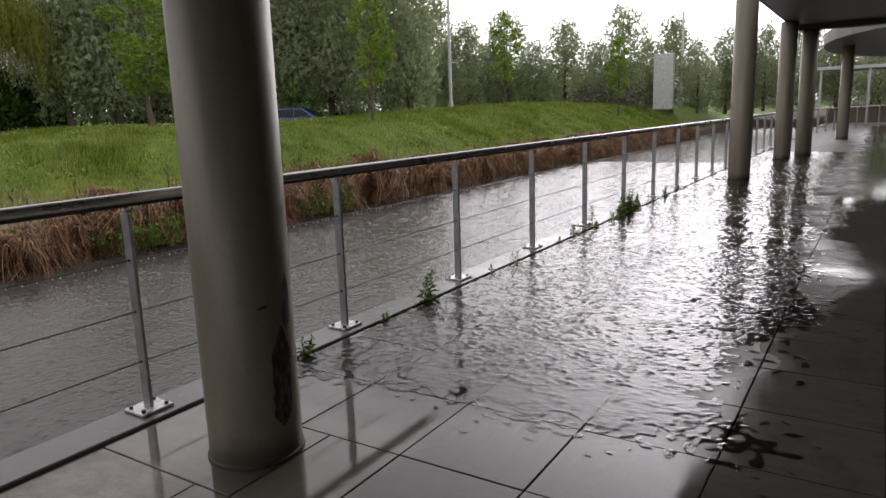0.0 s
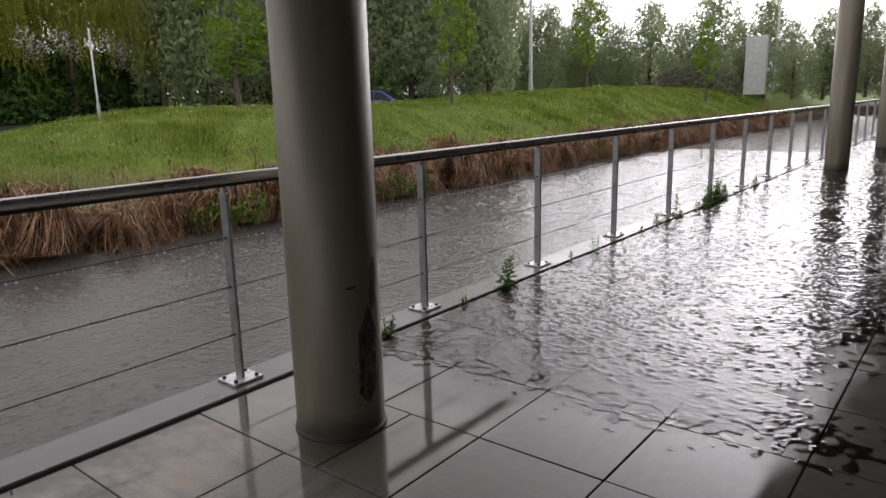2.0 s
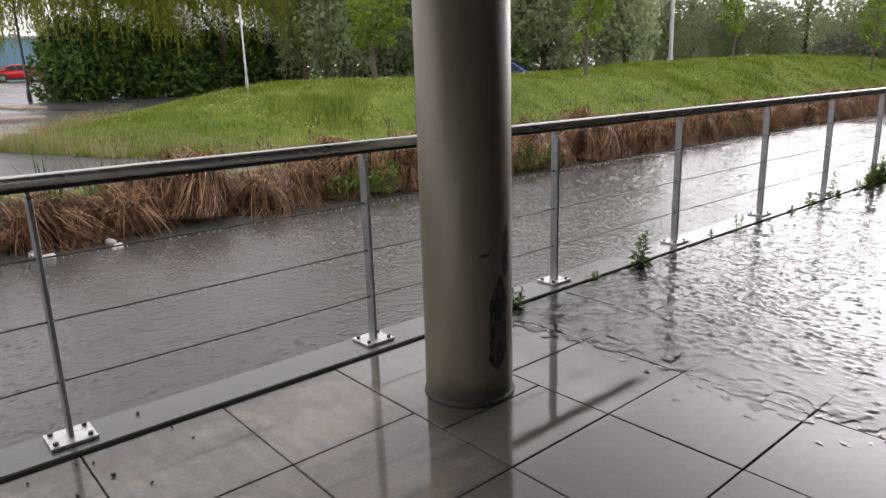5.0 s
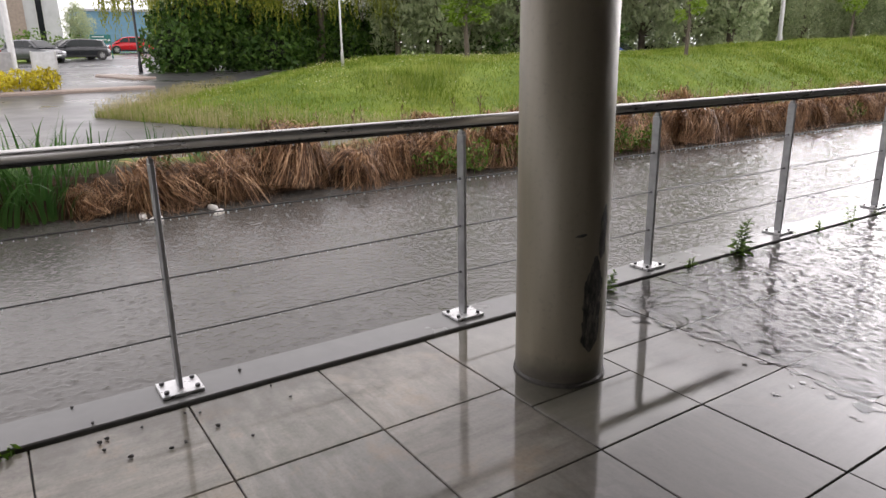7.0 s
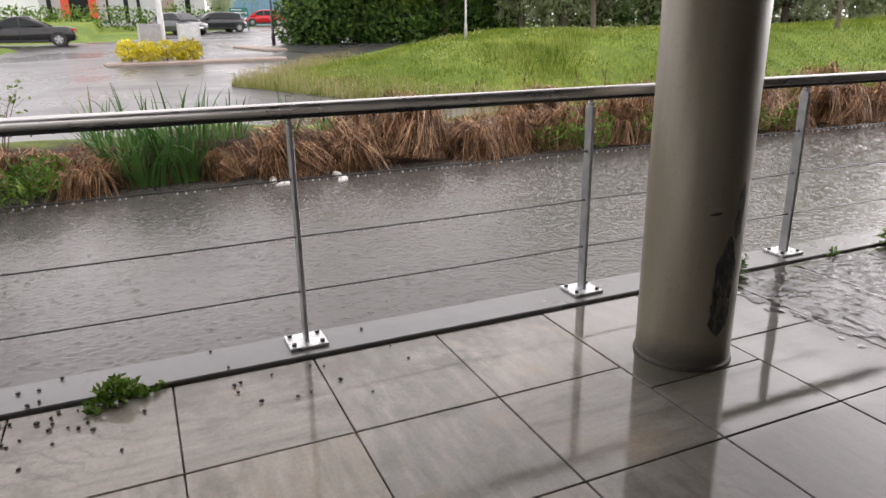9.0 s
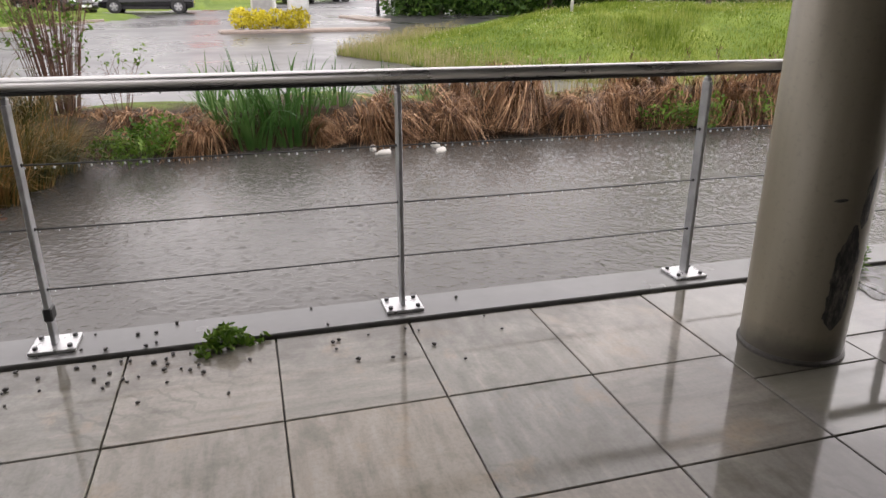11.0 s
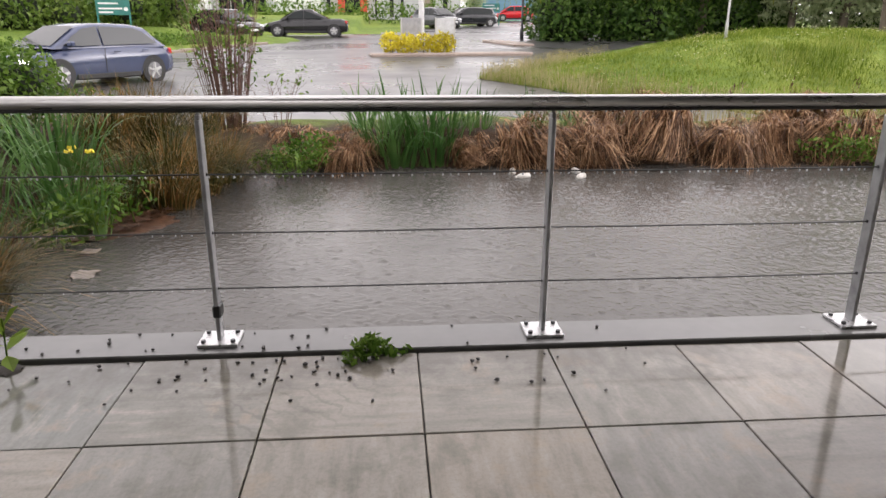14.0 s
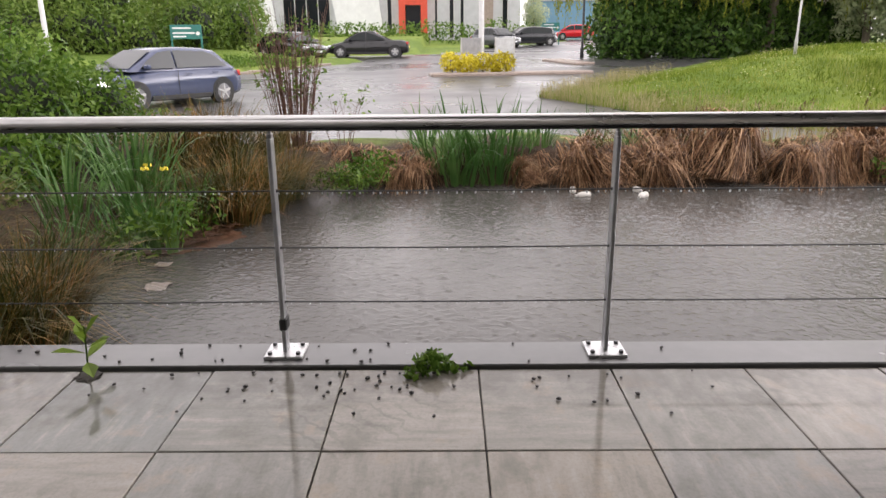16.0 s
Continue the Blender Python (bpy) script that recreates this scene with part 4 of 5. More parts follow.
# rust-brown dead leaves washed up on the shore below the rushes
verts, faces = [], []
for i in range(41):
    for j in range(25):
        x, y = -5.9 + 1.7 * i / 40, -1.95 + 0.85 * j / 24
        e = min(1.0, 1.25 - math.hypot((x + 5.05) / 0.75, (y + 1.65 - 0.12 * math.sin(x * 5)) / 0.36))
        verts.append((x, y, -0.35 + 0.05 * e + 0.025 * noise.noise(Vector((x * 9, y * 9, 3)))))
for i in range(40):
    for j in range(24):
        a = i * 25 + j
        faces.append((a, a + 25, a + 26, a + 1))
gr2 = random.Random(77)
for _ in range(500):
    a, d, b = gr2.uniform(0, 6.28), math.sqrt(gr2.random()), gr2.uniform(0, 6.28)
    x, y = -5.05 + 0.75 * d * math.cos(a), -1.62 + 0.36 * d * math.sin(a)
    ln, zz, s = gr2.uniform(0.04, 0.14), -0.315 + gr2.uniform(0, 0.03), len(verts)
    dx, dy = math.cos(b), math.sin(b)
    verts += [(x - dx * ln, y - dy * ln, zz - 0.01), (x + dy * 0.008, y - dx * 0.008, zz + 0.012), (x + dx * ln, y + dy * ln, zz), (x - dy * 0.008, y + dx * 0.008, zz + 0.006)]
    faces.append((s, s + 1, s + 2, s + 3))
tagged(raw("shore_litter", verts, faces, plain("rusty_dead_leaves", (0.075, 0.035, 0.017), 0.45, 0.0, 0.5, 14, 0.5)), "wet rust-brown dead leaves along the shore", "litter", kind="stuff")

# ---- kerbs, island and signs ----
kerb = empty("kerb", None, "pale stone kerb along the verge", "kerb", kind="structure")
for k in range(13):
    u0, u1 = k / 13, (k + 0.985) / 13
    a, b = Vector((-19.5, -11.6, 0)).lerp(Vector((-33.3, -4.85, 0)), u0), Vector((-19.5, -11.6, 0)).lerp(Vector((-33.3, -4.85, 0)), u1)
    ob = part("kerb_stone", boxed(-0.08, 0, -0.1, 0.08, (b - a).length, 0.13, 0.02), M_KERB, kerb)
    ob.matrix_basis = Matrix.Translation((a.x, a.y, road_z(a.x))) @ (b - a).to_track_quat("Y", "Z").to_matrix().to_4x4()
for x0, y0, x1, y1, name in ((-26.0, 0.2, -26.9, 6.6, "traffic_island"), (-35.4, 6.3, -32.0, 7.4, "small_island")):
    a, b = Vector((x0, y0, road_z(x0))), Vector((x1, y1, road_z(x1)))
    ob = part(name, boxed(-0.55, 0, -0.1, 0.55, (b - a).length, 0.11, 0.05), M_KERB)
    ob.matrix_basis = Matrix.Translation(a) @ (b - a).to_track_quat("Y", "Z").to_matrix().to_4x4()
    tagged(ob, "low kerbed island in the wet road", "kerb", kind="structure")
bush("golden_shrub", lump_row(-26.2, 0.7, -26.7, 3.5, 8, 0.78, 0.5, 0.42, 0.38, 59, 0.15), 2600, 0.07, M_LEAF_YELLOW, "low golden-yellow shrub on the traffic island", "shrub", seed=38)


def pole(x, y, z, h, r0, r1, material, label, name="lamp_post", arm=False, group=""):
    t = empty(name, pose(x, y, z), label, "pole", group)
    part("shaft", lathe(bmesh.new(), [(r0 * 1.5, -0.1), (r0 * 1.5, 0.5), (r0, 0.6), (r1, h)], 12), material, t, smooth=True)
    if arm:
        part("lamp_head", boxed(-0.12, -0.1, h - 0.05, 0.5, 0.1, h + 0.08, 0.03), M_DARKST, t)
    return t


M_POLE = plain("painted_pole", (0.45, 0.45, 0.44), 0.45, 0.2, 0.15, 5, 0.05)
pole(-28.1, 2.3, road_z(-28.1), 8.0, 0.12, 0.08, M_POLE, "grey steel lamp post on the traffic island", arm=True)
pole(-18.3, 10.55, ground_z(-18.3, 10.55) - 0.1, 2.6, 0.03, 0.025, M_POLE, "thin white post standing on the mound", "post")
pole(-38.2, 8.4, road_z(-38.2), 7.0, 0.07, 0.05, M_DARKST, "dark slim lamp post by the hedge", arm=True)
pole(-24.4, 43.8, 1.6, 12.0, 0.13, 0.07, M_POLE, "tall white flagpole on the mound", "flagpole")
pole(-12.2, 59.5, 1.3, 7.5, 0.1, 0.07, M_POLE, "tall white flagpole beside the sign board", "flagpole")
pole(-20.5, -11.5, road_z(-20.5), 6.5, 0.08, 0.06, M_POLE, "pale lamp post on the verge")
for y0, y1, colour, n in ((1.45, 2.25, (0.3, 0.3, 0.31), "grey"), (2.82, 3.58, (0.5, 0.51, 0.52), "pale grey")):
    t = empty("road_sign", pose(-27.1, (y0 + y1) / 2, road_z(-27.1)), n + " blank-backed road sign on two posts", "sign", "island signs")
    part("panel", boxed(-0.02, -(y1 - y0) / 2, 0.75, 0.02, (y1 - y0) / 2, 1.38, 0.01), plain(n + "_sign_back", colour, 0.5), t)
    for s in (-1, 1):
        part("leg", boxed(-0.03, s * (y1 - y0) / 2 - 0.03, 0, 0.03, s * (y1 - y0) / 2 + 0.03, 1.4, 0.008), M_POLE, t)
M_TEAL = plain("teal_enamel", (0.02, 0.16, 0.14), 0.4)
M_SIGNW = plain("white_sign_face", (0.72, 0.73, 0.72), 0.4)
for x, y, z, turn, sc in ((-32.2, -11.4, 0.75, 6, 1.0), (-58, 9.5, 1.5, 0, 1.0)):
    t = empty("direction_sign", pose(x, y, z, 0, 0, turn), "teal direction sign with white lettering bars on two posts", "sign", "teal signs")
    part("panel", boxed(-0.03, -0.72, 1.1, 0.03, 0.72, 1.75, 0.01), M_TEAL, t)
    for s in (-1, 1):
        part("leg", boxed(-0.04, s * 0.68 - 0.04, -0.2, 0.026, s * 0.68 + 0.04, 1.1, 0.008), M_TEAL, t)
    for k, (w, z) in enumerate(((0.42, 1.6), (0.5, 1.38), (0.3, 1.22))):
        part("lettering_bar", boxed(0.031, -0.6, z - 0.035, 0.036, -0.6 + 2 * w, z + 0.035), M_SIGNW, t)
    part("emblem", tube(bmesh.new(), (0.031, 0.55, 1.36), (0.037, 0.55, 1.36), 0.09, 0.09, 20), M_SIGNW, t)
t = empty("sign_board", pose(-13.6, 59.2, 1.2, 0, 0, 10), "tall pale blank monolith sign board on the mound", "sign")
part("board", boxed(-0.75, -0.12, 0, 0.75, 0.12, 4.4, 0.02), plain("pale_board", (0.55, 0.57, 0.56), 0.5), t)
part("edge_strip", boxed(0.753, -0.13, 0, 0.85, 0.13, 4.42, 0.01), M_POLE, t)

# ---- buildings beyond the car park ----
M_CLAD = plain("grey_cladding", (0.45, 0.46, 0.47), 0.5, 0.2, 0.12, 1.5, 0.05)
M_PALE = plain("white_cladding", (0.68, 0.69, 0.69), 0.5, 0.0, 0.1, 1.5, 0.05)
M_RED = plain("red_frame_paint", (0.55, 0.06, 0.025), 0.45, 0.0, 0.12, 3, 0.05)
M_BLUE = plain("blue_cladding", (0.13, 0.27, 0.36), 0.5, 0.0, 0.12, 2, 0.05)
M_GLASS = plain("dark_window_glass", (0.012, 0.014, 0.016), 0.06, 0.0, 0.2, 1, 0.0, 0.0, 0.12)
hall = empty("office_building", pose(-78, 0, 1.9), "grey and white clad office with a red entrance frame", "building")
part("wall", boxed(-10, -30, -0.5, 0, 9, 9), M_CLAD, hall)
part("roof", boxed(-10.3, -30.3, 9.003, 0.3, 9.3, 9.3, 0.05), M_DARKST, hall)
for y0, y1 in ((-12.4, -5.9), (-21.6, -17.6)):
    bm = bmesh.new()
    for dx in (0.1, 0.35):
        for py, pz in ((y0 + 1.6, 0), (y1, 0), (y1 - 1.2, 9), (y0, 9)):
            bm.verts.new((dx, py, pz))
    bmesh.ops.convex_hull(bm, input=bm.verts[:])
    bmesh.ops.recalc_face_normals(bm, faces=bm.faces)
    part("slanted_panel", bm, M_PALE, hall, "slanted white wall panel")
for y0, y1 in ((-17.0, -11.9), (-5.6, -5.1), (-0.4, -0.1), (1.2, 1.7), (2.4, 2.8), (7.0, 7.6)):
    w = part("window", boxed(0.004, y0, 0.5, 0.08, y1, 6.5), M_GLASS, hall)
    n = max(1, round((y1 - y0) / 1.3))
    for k in range(n + 1):
        part("mullion", boxed(0.083, y0 + (y1 - y0) * k / n - 0.04, 0.5, 0.14, y0 + (y1 - y0) * k / n + 0.04, 6.5), M_POLE, w)
for y0, y1, z0, z1 in ((-4.3, -3.6, 0, 7.5), (-1.9, -1.2, 0, 7.5), (-3.597, -1.903, 3.9, 7.5)):
    part("entrance_frame", boxed(0.004, y0, z0, 0.9, y1, z1), M_RED, hall, "bright red entrance frame")
part("entrance_door", boxed(0.004, -3.597, 0, 0.1, -1.903, 3.85), M_GLASS, hall)
part("stone_pier", boxed(0.004, 4.6, 0, 0.3, 6.0, 8.9), M_KERB, hall, "beige stone pier")
blue = empty("blue_building", pose(-90, 19, 2.2), "low building with pale blue cladding", "building")
part("wall", boxed(-8, -7, -0.5, 0, 16, 4.6), M_BLUE, blue)
part("roof", boxed(-8.2, -7.2, 4.603, 0.2, 16.2, 4.9, 0.04), M_CLAD, blue)
shelter = empty("far_shelter", pose(4.0, 52, 0), "distant steel and glass covered walkway", "shelter")
part("roof", boxed(-6, -1, 3.3, 8, 2, 3.5, 0.03), M_CLAD, shelter)
for k in range(6):
    part("leg", boxed(-5.8 + 2.6 * k, -0.9, 0, -5.68 + 2.6 * k, -0.78, 3.3), M_CLAD, shelter)


# ---- cars ----
M_CARGLASS = plain("car_window_glass", (0.012, 0.016, 0.016), 0.05, 0.0, 0.2, 1, 0.0, 0.0, 0.22)


def car(x, y, z, heading, paint, label, length=4.3, estate=0.0, sedan=0.0, lit=False):
    """heading: degrees, nose along local +x."""
    c = empty("car", pose(x, y, z, 0, 0, heading), label, "car", "parked cars")
    h = length / 2
    st = [(-h, 0.42, 0.62, 0.70), (-h + 0.06, 0.28, 0.86, 0.80), (-h + 0.4, 0.2, 0.95, 0.86), (-0.9, 0.18, 0.95, 0.89), (0.6, 0.18, 0.93, 0.89), (h - 1.0, 0.19, 0.88, 0.87), (h - 0.35, 0.22, 0.74, 0.82), (h - 0.06, 0.28, 0.6, 0.72), (h, 0.36, 0.52, 0.6)]
    bm = bmesh.new()
    rings = []
    for sx, zb, zt, w in st:
        ring = [(sx, -w * 0.9, zb), (sx, -w, zb + 0.12), (sx, -w, zb + (zt - zb) * 0.62), (sx, -w * 0.93, zt - 0.03), (sx, -w * 0.6, zt + 0.012), (sx, w * 0.6, zt + 0.012), (sx, w * 0.93, zt - 0.03), (sx, w, zb + (zt - zb) * 0.62), (sx, w, zb + 0.12), (sx, w * 0.9, zb)]
        rings.append([bm.verts.new(p) for p in ring])
    for a, b in zip(rings, rings[1:]):
        for i in range(10):
            bm.faces.new((a[i], a[(i + 1) % 10], b[(i + 1) % 10], b[i]))
    bm.faces.new(rings[0])
    bm.faces.new(rings[-1][::-1])
    bmesh.ops.recalc_face_normals(bm, faces=bm.faces)
    part("body", bm, paint, c, smooth=True)
    back = -h + 0.25 + 0.75 * sedan
    roof = [(back, 0.92, 0.8), (back + 0.22 - 0.12 * estate + 0.12 * sedan, 1.12, 0.73), (back + 0.5 - 0.34 * estate + 0.36 * sedan, 1.38 - 0.03 * sedan, 0.65), (back + 0.95, 1.45, 0.655), (-0.25, 1.475, 0.66), (0.2, 1.46, 0.66), (0.52, 1.4, 0.65), (0.95, 1.17, 0.72), (1.4, 0.92, 0.8)]
    bm = bmesh.new()
    rr = []
    for sx, zt, w in roof:
        rr.append([bm.verts.new(p) for p in ((sx, -0.82, 0.9), (sx, -w, zt - 0.05 if zt > 1 else 0.905), (sx, -w * 0.8, zt), (sx, w * 0.8, zt), (sx, w, zt - 0.05 if zt > 1 else 0.905), (sx, 0.82, 0.9))])
    for a, b in zip(rr, rr[1:]):
        for i in range(5):
            bm.faces.new((a[i], a[i + 1], b[i + 1], b[i]))
    bmesh.ops.recalc_face_normals(bm, faces=bm.faces)
    part("cabin", bm, paint, c, smooth=True)
    # glass, set just proud of the cabin
    def pane(name, pts):
        bm = bmesh.new()
        f = bm.faces.new([bm.verts.new(p) for p in pts])
        part(name, bm, M_CARGLASS, c)
    pane("windscreen", [(1.34, -0.7, 0.98), (1.34, 0.7, 0.98), (0.97, 0.62, 1.19), (0.57, 0.53, 1.41), (0.57, -0.53, 1.41), (0.97, -0.62, 1.19)])
    b1 = roof[2]
    pane("rear_window", [(back - 0.005, -0.66, 0.985), (b1[0] - 0.035, -0.5, b1[1] - 0.02), (b1[0] - 0.035, 0.5, b1[1] - 0.02), (back - 0.005, 0.66, 0.985)])
    for s in (-1, 1):
        pane("side_window", [(1.12, s * 0.84, 0.965), (0.86, s * 0.7745, 1.16), (0.5, s * 0.711, 1.35), (0.1, s * 0.694, 1.4), (0.1, s * 0.84, 0.965)])
        pane("side_window", [(0.04, s * 0.84, 0.965), (0.04, s * 0.694, 1.4), (b1[0] + 0.42, s * 0.707, 1.36), (b1[0] + 0.16, s * 0.7375, 1.27), (back + 0.3, s * 0.8333, 0.985)])
        part("mirror", boxed(0.92, s * 0.95 - 0.08, 0.95, 1.06, s * 0.95 + 0.08, 1.07, 0.03), paint, c)
        part("headlight", boxed(h - 0.5, s * 0.61 - 0.16, 0.52, h - 0.07, s * 0.61 + 0.16, 0.69, 0.06), M_LAMP_LIT if lit else M_LAMP, c, "bright headlight" if lit else "clear headlight")
        part("tail_light", boxed(-h + 0.02, s * 0.66 - 0.12, 0.68, -h + 0.16, s * 0.66 + 0.12, 0.86, 0.03), M_TAIL, c, "red tail light")
        part("door_gap", boxed(0.07, s * 0.895 - 0.004, 0.32, 0.085, s * 0.895 + 0.004, 0.9), M_BLACK, c)
        for wx in (h - 0.82, -h + 0.78):
            w = part("wheel", tube(bmesh.new(), (wx, s * 0.72, 0.31), (wx, s * 0.9, 0.31), 0.31, 0.305, 28), M_BLACK, c)
            part("wheel_arch", tube(bmesh.new(), (wx, s * 0.7, 0.33), (wx, s * 0.892, 0.33), 0.365, 0.365, 28), M_BLACK, c, "black wheel arch")
            bm = tube(bmesh.new(), (wx, s * 0.8, 0.31), (wx, s * 0.903, 0.31), 0.215, 0.215, 24)
            part("rim_well", bm, M_RIM, w, "grey wheel rim")
            bm = bmesh.new()
            for q in range(5):
                a = q * 2 * math.pi / 5 + 0.3
                tube(bm, (wx, s * 0.905, 0.31), (wx + 0.205 * math.cos(a), s * 0.905, 0.31 + 0.205 * math.sin(a)), 0.045, 0.034, 6)
            part("rim", bm, M_POLE, w, "silver five-spoke rim")
            part("hub", tube(bmesh.new(), (wx, s * 0.9, 0.31), (wx, s * 0.912, 0.31), 0.07, 0.06, 10), M_DARKST, w)
    part("front_plate", boxed(h - 0.03, -0.26, 0.36, h + 0.012, 0.26, 0.47, 0.004), M_SIGNW, c, "white number plate with no characters")
    part("rear_plate", boxed(-h - 0.012, -0.26, 0.52, -h + 0.03, 0.26, 0.63, 0.004), M_FLOWER, c, "yellow number plate with no characters")
    part("bonnet_strip", boxed(h - 0.04, -0.42, 0.575, h + 0.008, 0.42, 0.6, 0.008), M_PLATE, c, "bright strip above the grille")
    for s in (-1, 1):
        part("sill", boxed(-h + 1.2, s * 0.88 - 0.02, 0.2, h - 1.22, s * 0.88 + 0.02, 0.32, 0.015), M_BLACK, c, "black side sill")
        part("door_handle", boxed(-0.35, s * 0.905 - 0.012, 0.8, -0.17, s * 0.905 + 0.012, 0.825, 0.006), paint, c)
        part("door_handle", boxed(-1.2, s * 0.9 - 0.012, 0.82, -1.02, s * 0.9 + 0.012, 0.845, 0.006), paint, c)
    part("grille", boxed(h - 0.05, -0.4, 0.5, h + 0.006, 0.4, 0.57, 0.01), M_BLACK, c)
    return c


def paint(name, colour):
    return plain(name, colour, 0.2, 0.0, 0.05, 3, 0.0, 0.3, 0.4)


M_RIM = plain("rim_grey", (0.2, 0.2, 0.21), 0.4, 0.4, 0.15, 12, 0.0)
M_LAMP = plain("headlight_glass", (0.6, 0.62, 0.64), 0.08, 0.2, 0.1, 8, 0.0)
M_TAIL = plain("tail_light_red", (0.4, 0.02, 0.015), 0.2, 0.0, 0.1, 8, 0.0)
lampm = Mat("lit_headlight")
lampm.set(Base_Color=(0.9, 0.9, 0.85), Emission_Color=(1.0, 0.95, 0.85), Emission_Strength=1.2)
M_LAMP_LIT = lampm.m
car(-16.85, -6.68, road_z(-16.85), -31, paint("dark_blue_paint", (0.05, 0.062, 0.11)), "dark blue hatchback with headlights on, on the wet road", 4.25, lit=True)
car(-40.3, -3.7, road_z(-40.3), -90, paint("black_paint", (0.012, 0.012, 0.013)), "glossy black saloon car parked across the car park", 4.75, sedan=1.0)
car(-37.6, -7.6, road_z(-37.6) + 0.05, 48, paint("black_paint", (0.014, 0.014, 0.015)), "black car parked with its nose out of the hedge", 4.5, 0.5)
car(-56.0, 7.4, road_z(-56), -70, paint("charcoal_paint", (0.02, 0.022, 0.025)), "dark estate car parked at the far kerb", 4.6, 1.0)
car(-53.0, 4.6, road_z(-53), 35, paint("grey_paint", (0.07, 0.075, 0.08)), "dark grey car parked behind the road signs", 4.4, 0.6)
car(-70.5, 13.6, road_z(-70.5), -90, paint("red_paint", (0.5, 0.015, 0.02)), "bright red small car parked far across the car park", 4.1)
for x, y, col, n in ((-26, 30.0, (0.03, 0.06, 0.2), "blue"), (-30.5, 40.5, (0.6, 0.6, 0.6), "white")):
    car(x, y, 0.55, 20, paint(n + "_paint", col), n + " car parked behind the mound", 4.2)

# ---- small things on the terrace and in the water ----
def weed(x, y, h, stems, seed, label, group="gap weeds"):
    """Upright stems with whorls of narrow leaves that shorten towards the tip."""
    r = random.Random(seed)
    t = empty("weed", pose(x, y, 0.0), label, "weed", group)
    for _ in range(stems):
        a = r.uniform(0, 6.283)
        foot = Vector((r.uniform(-0.01, 0.01), r.uniform(-0.05, 0.05) if stems > 1 else 0, -0.02))
        top = foot + Vector((0.1 * h * math.cos(a), 0.25 * h * math.sin(a), h * r.uniform(0.65, 1.05)))
        stem = part("stem", tube(bmesh.new(), foot, top, 0.004, 0.002, 5), M_LEAF_SHRUB, t)
        verts, faces = [], []
        n = max(7, int(h / 0.009))
        for k in range(n):
            u = 0.12 + 0.88 * k / (n - 1)
            p = foot.lerp(top, u)
            b = k * 2.4 + r.uniform(-0.4, 0.4)
            ln = (0.04 + 0.22 * h) * (1.15 - 0.75 * u) * r.uniform(0.75, 1.2)
            lift = 0.15 + 1.0 * u * u + r.uniform(-0.15, 0.15)
            d = Vector((math.cos(b), math.sin(b), lift)).normalized() * ln
            side = Vector((-math.sin(b), math.cos(b), 0)) * ln * 0.26
            q = len(verts)
            verts += [p, p + d * 0.5 + side, p + d - Vector((0, 0, 0.25 * ln)), p + d * 0.5 - side]
            faces.append((q, q + 1, q + 2, q + 3))
        raw("leaves", verts, faces, M_LEAF_SHRUB, stem)
    return t


WEEDS = ((4.12, 0.15, 3), (4.95, 0.07, 5), (5.47, 0.27, 2), (5.53, 0.1, 3), (6.3, 0.05, 2), (6.56, 0.1, 2), (7.06, 0.16, 2), (7.5, 0.05, 2), (8.11, 0.1, 3), (8.63, 0.2, 2), (8.75, 0.1, 2), (9.2, 0.3, 1), (9.35, 0.1, 4), (9.9, 0.14, 3), (10.2, 0.22, 3), (10.55, 0.35, 3), (10.8, 0.3, 4), (11.1, 0.26, 3), (11.6, 0.1, 3), (12.58, 0.18, 3), (13.4, 0.14, 2))
for k, (y, h, stems) in enumerate(WEEDS):
    weed(-1.235 + rng.uniform(-0.02, 0.02), y, h, stems, 100 + k, "tall upright green weed in the paving gap" if h > 0.2 else "small wet green weed in the paving gap")
t = empty("weed", pose(-1.22, 0.78, 0), "low spreading bright green weed in the paving gap", "weed", "gap weeds")
share("leaves", leaf_cloud("leaves", [(0, 0, 0.03, 0.09, 0.1, 0.04), (0.06, -0.07, 0.02, 0.06, 0.07, 0.02), (0.0, 0.1, 0.02, 0.05, 0.08, 0.02), (0.02, 0.0, 0.07, 0.05, 0.05, 0.04)], 260, 0.021, M_LEAF_SHRUB, 130), Matrix.Identity(4), t)
part("stem", tube(bmesh.new(), (0, 0, -0.02), (0.0, 0, 0.06), 0.005, 0.003, 6), M_LEAF_SHRUB, t)
def ragged(bm):
    for v in bm.verts:
        v.co.xy *= 1 + 0.7 * noise.noise(Vector((v.co.x * 40, v.co.y * 40, 2)))
    return bm


sap = empty("sapling", pose(-1.17, -0.76, 0), "leafy seedling growing from the paving gap", "weed")
part("stem", tube(bmesh.new(), (0, 0, -0.02), (0.0, 0.015, 0.24), 0.006, 0.003, 6), M_LEAF_SHRUB, sap)
for k in range(8):
    a, zz = k * 2.4 + 0.6, 0.07 + 0.022 * k
    ln, wide = 0.165 - 0.007 * k, 0.033 - 0.002 * k
    rise = 0.1 + 0.2 * k
    d = Vector((math.cos(a), math.sin(a), rise)).normalized()
    sd = Vector((-math.sin(a), math.cos(a), 0)) * wide
    p = Vector((0, 0.015 * zz / 0.24, zz))
    dip = Vector((0, 0, -0.012))
    vs = [p, p + d * ln * 0.3 + sd * 0.7, p + d * ln * 0.62 + sd, p + d * ln + 2 * dip, p + d * ln * 0.62 - sd, p + d * ln * 0.3 - sd * 0.7, p + d * ln * 0.5 + dip]
    raw("leaf", vs, [(0, 1, 6), (1, 2, 6), (2, 3, 6), (3, 4, 6), (4, 5, 6), (5, 0, 6)], M_LEAF_YOUNG, sap)
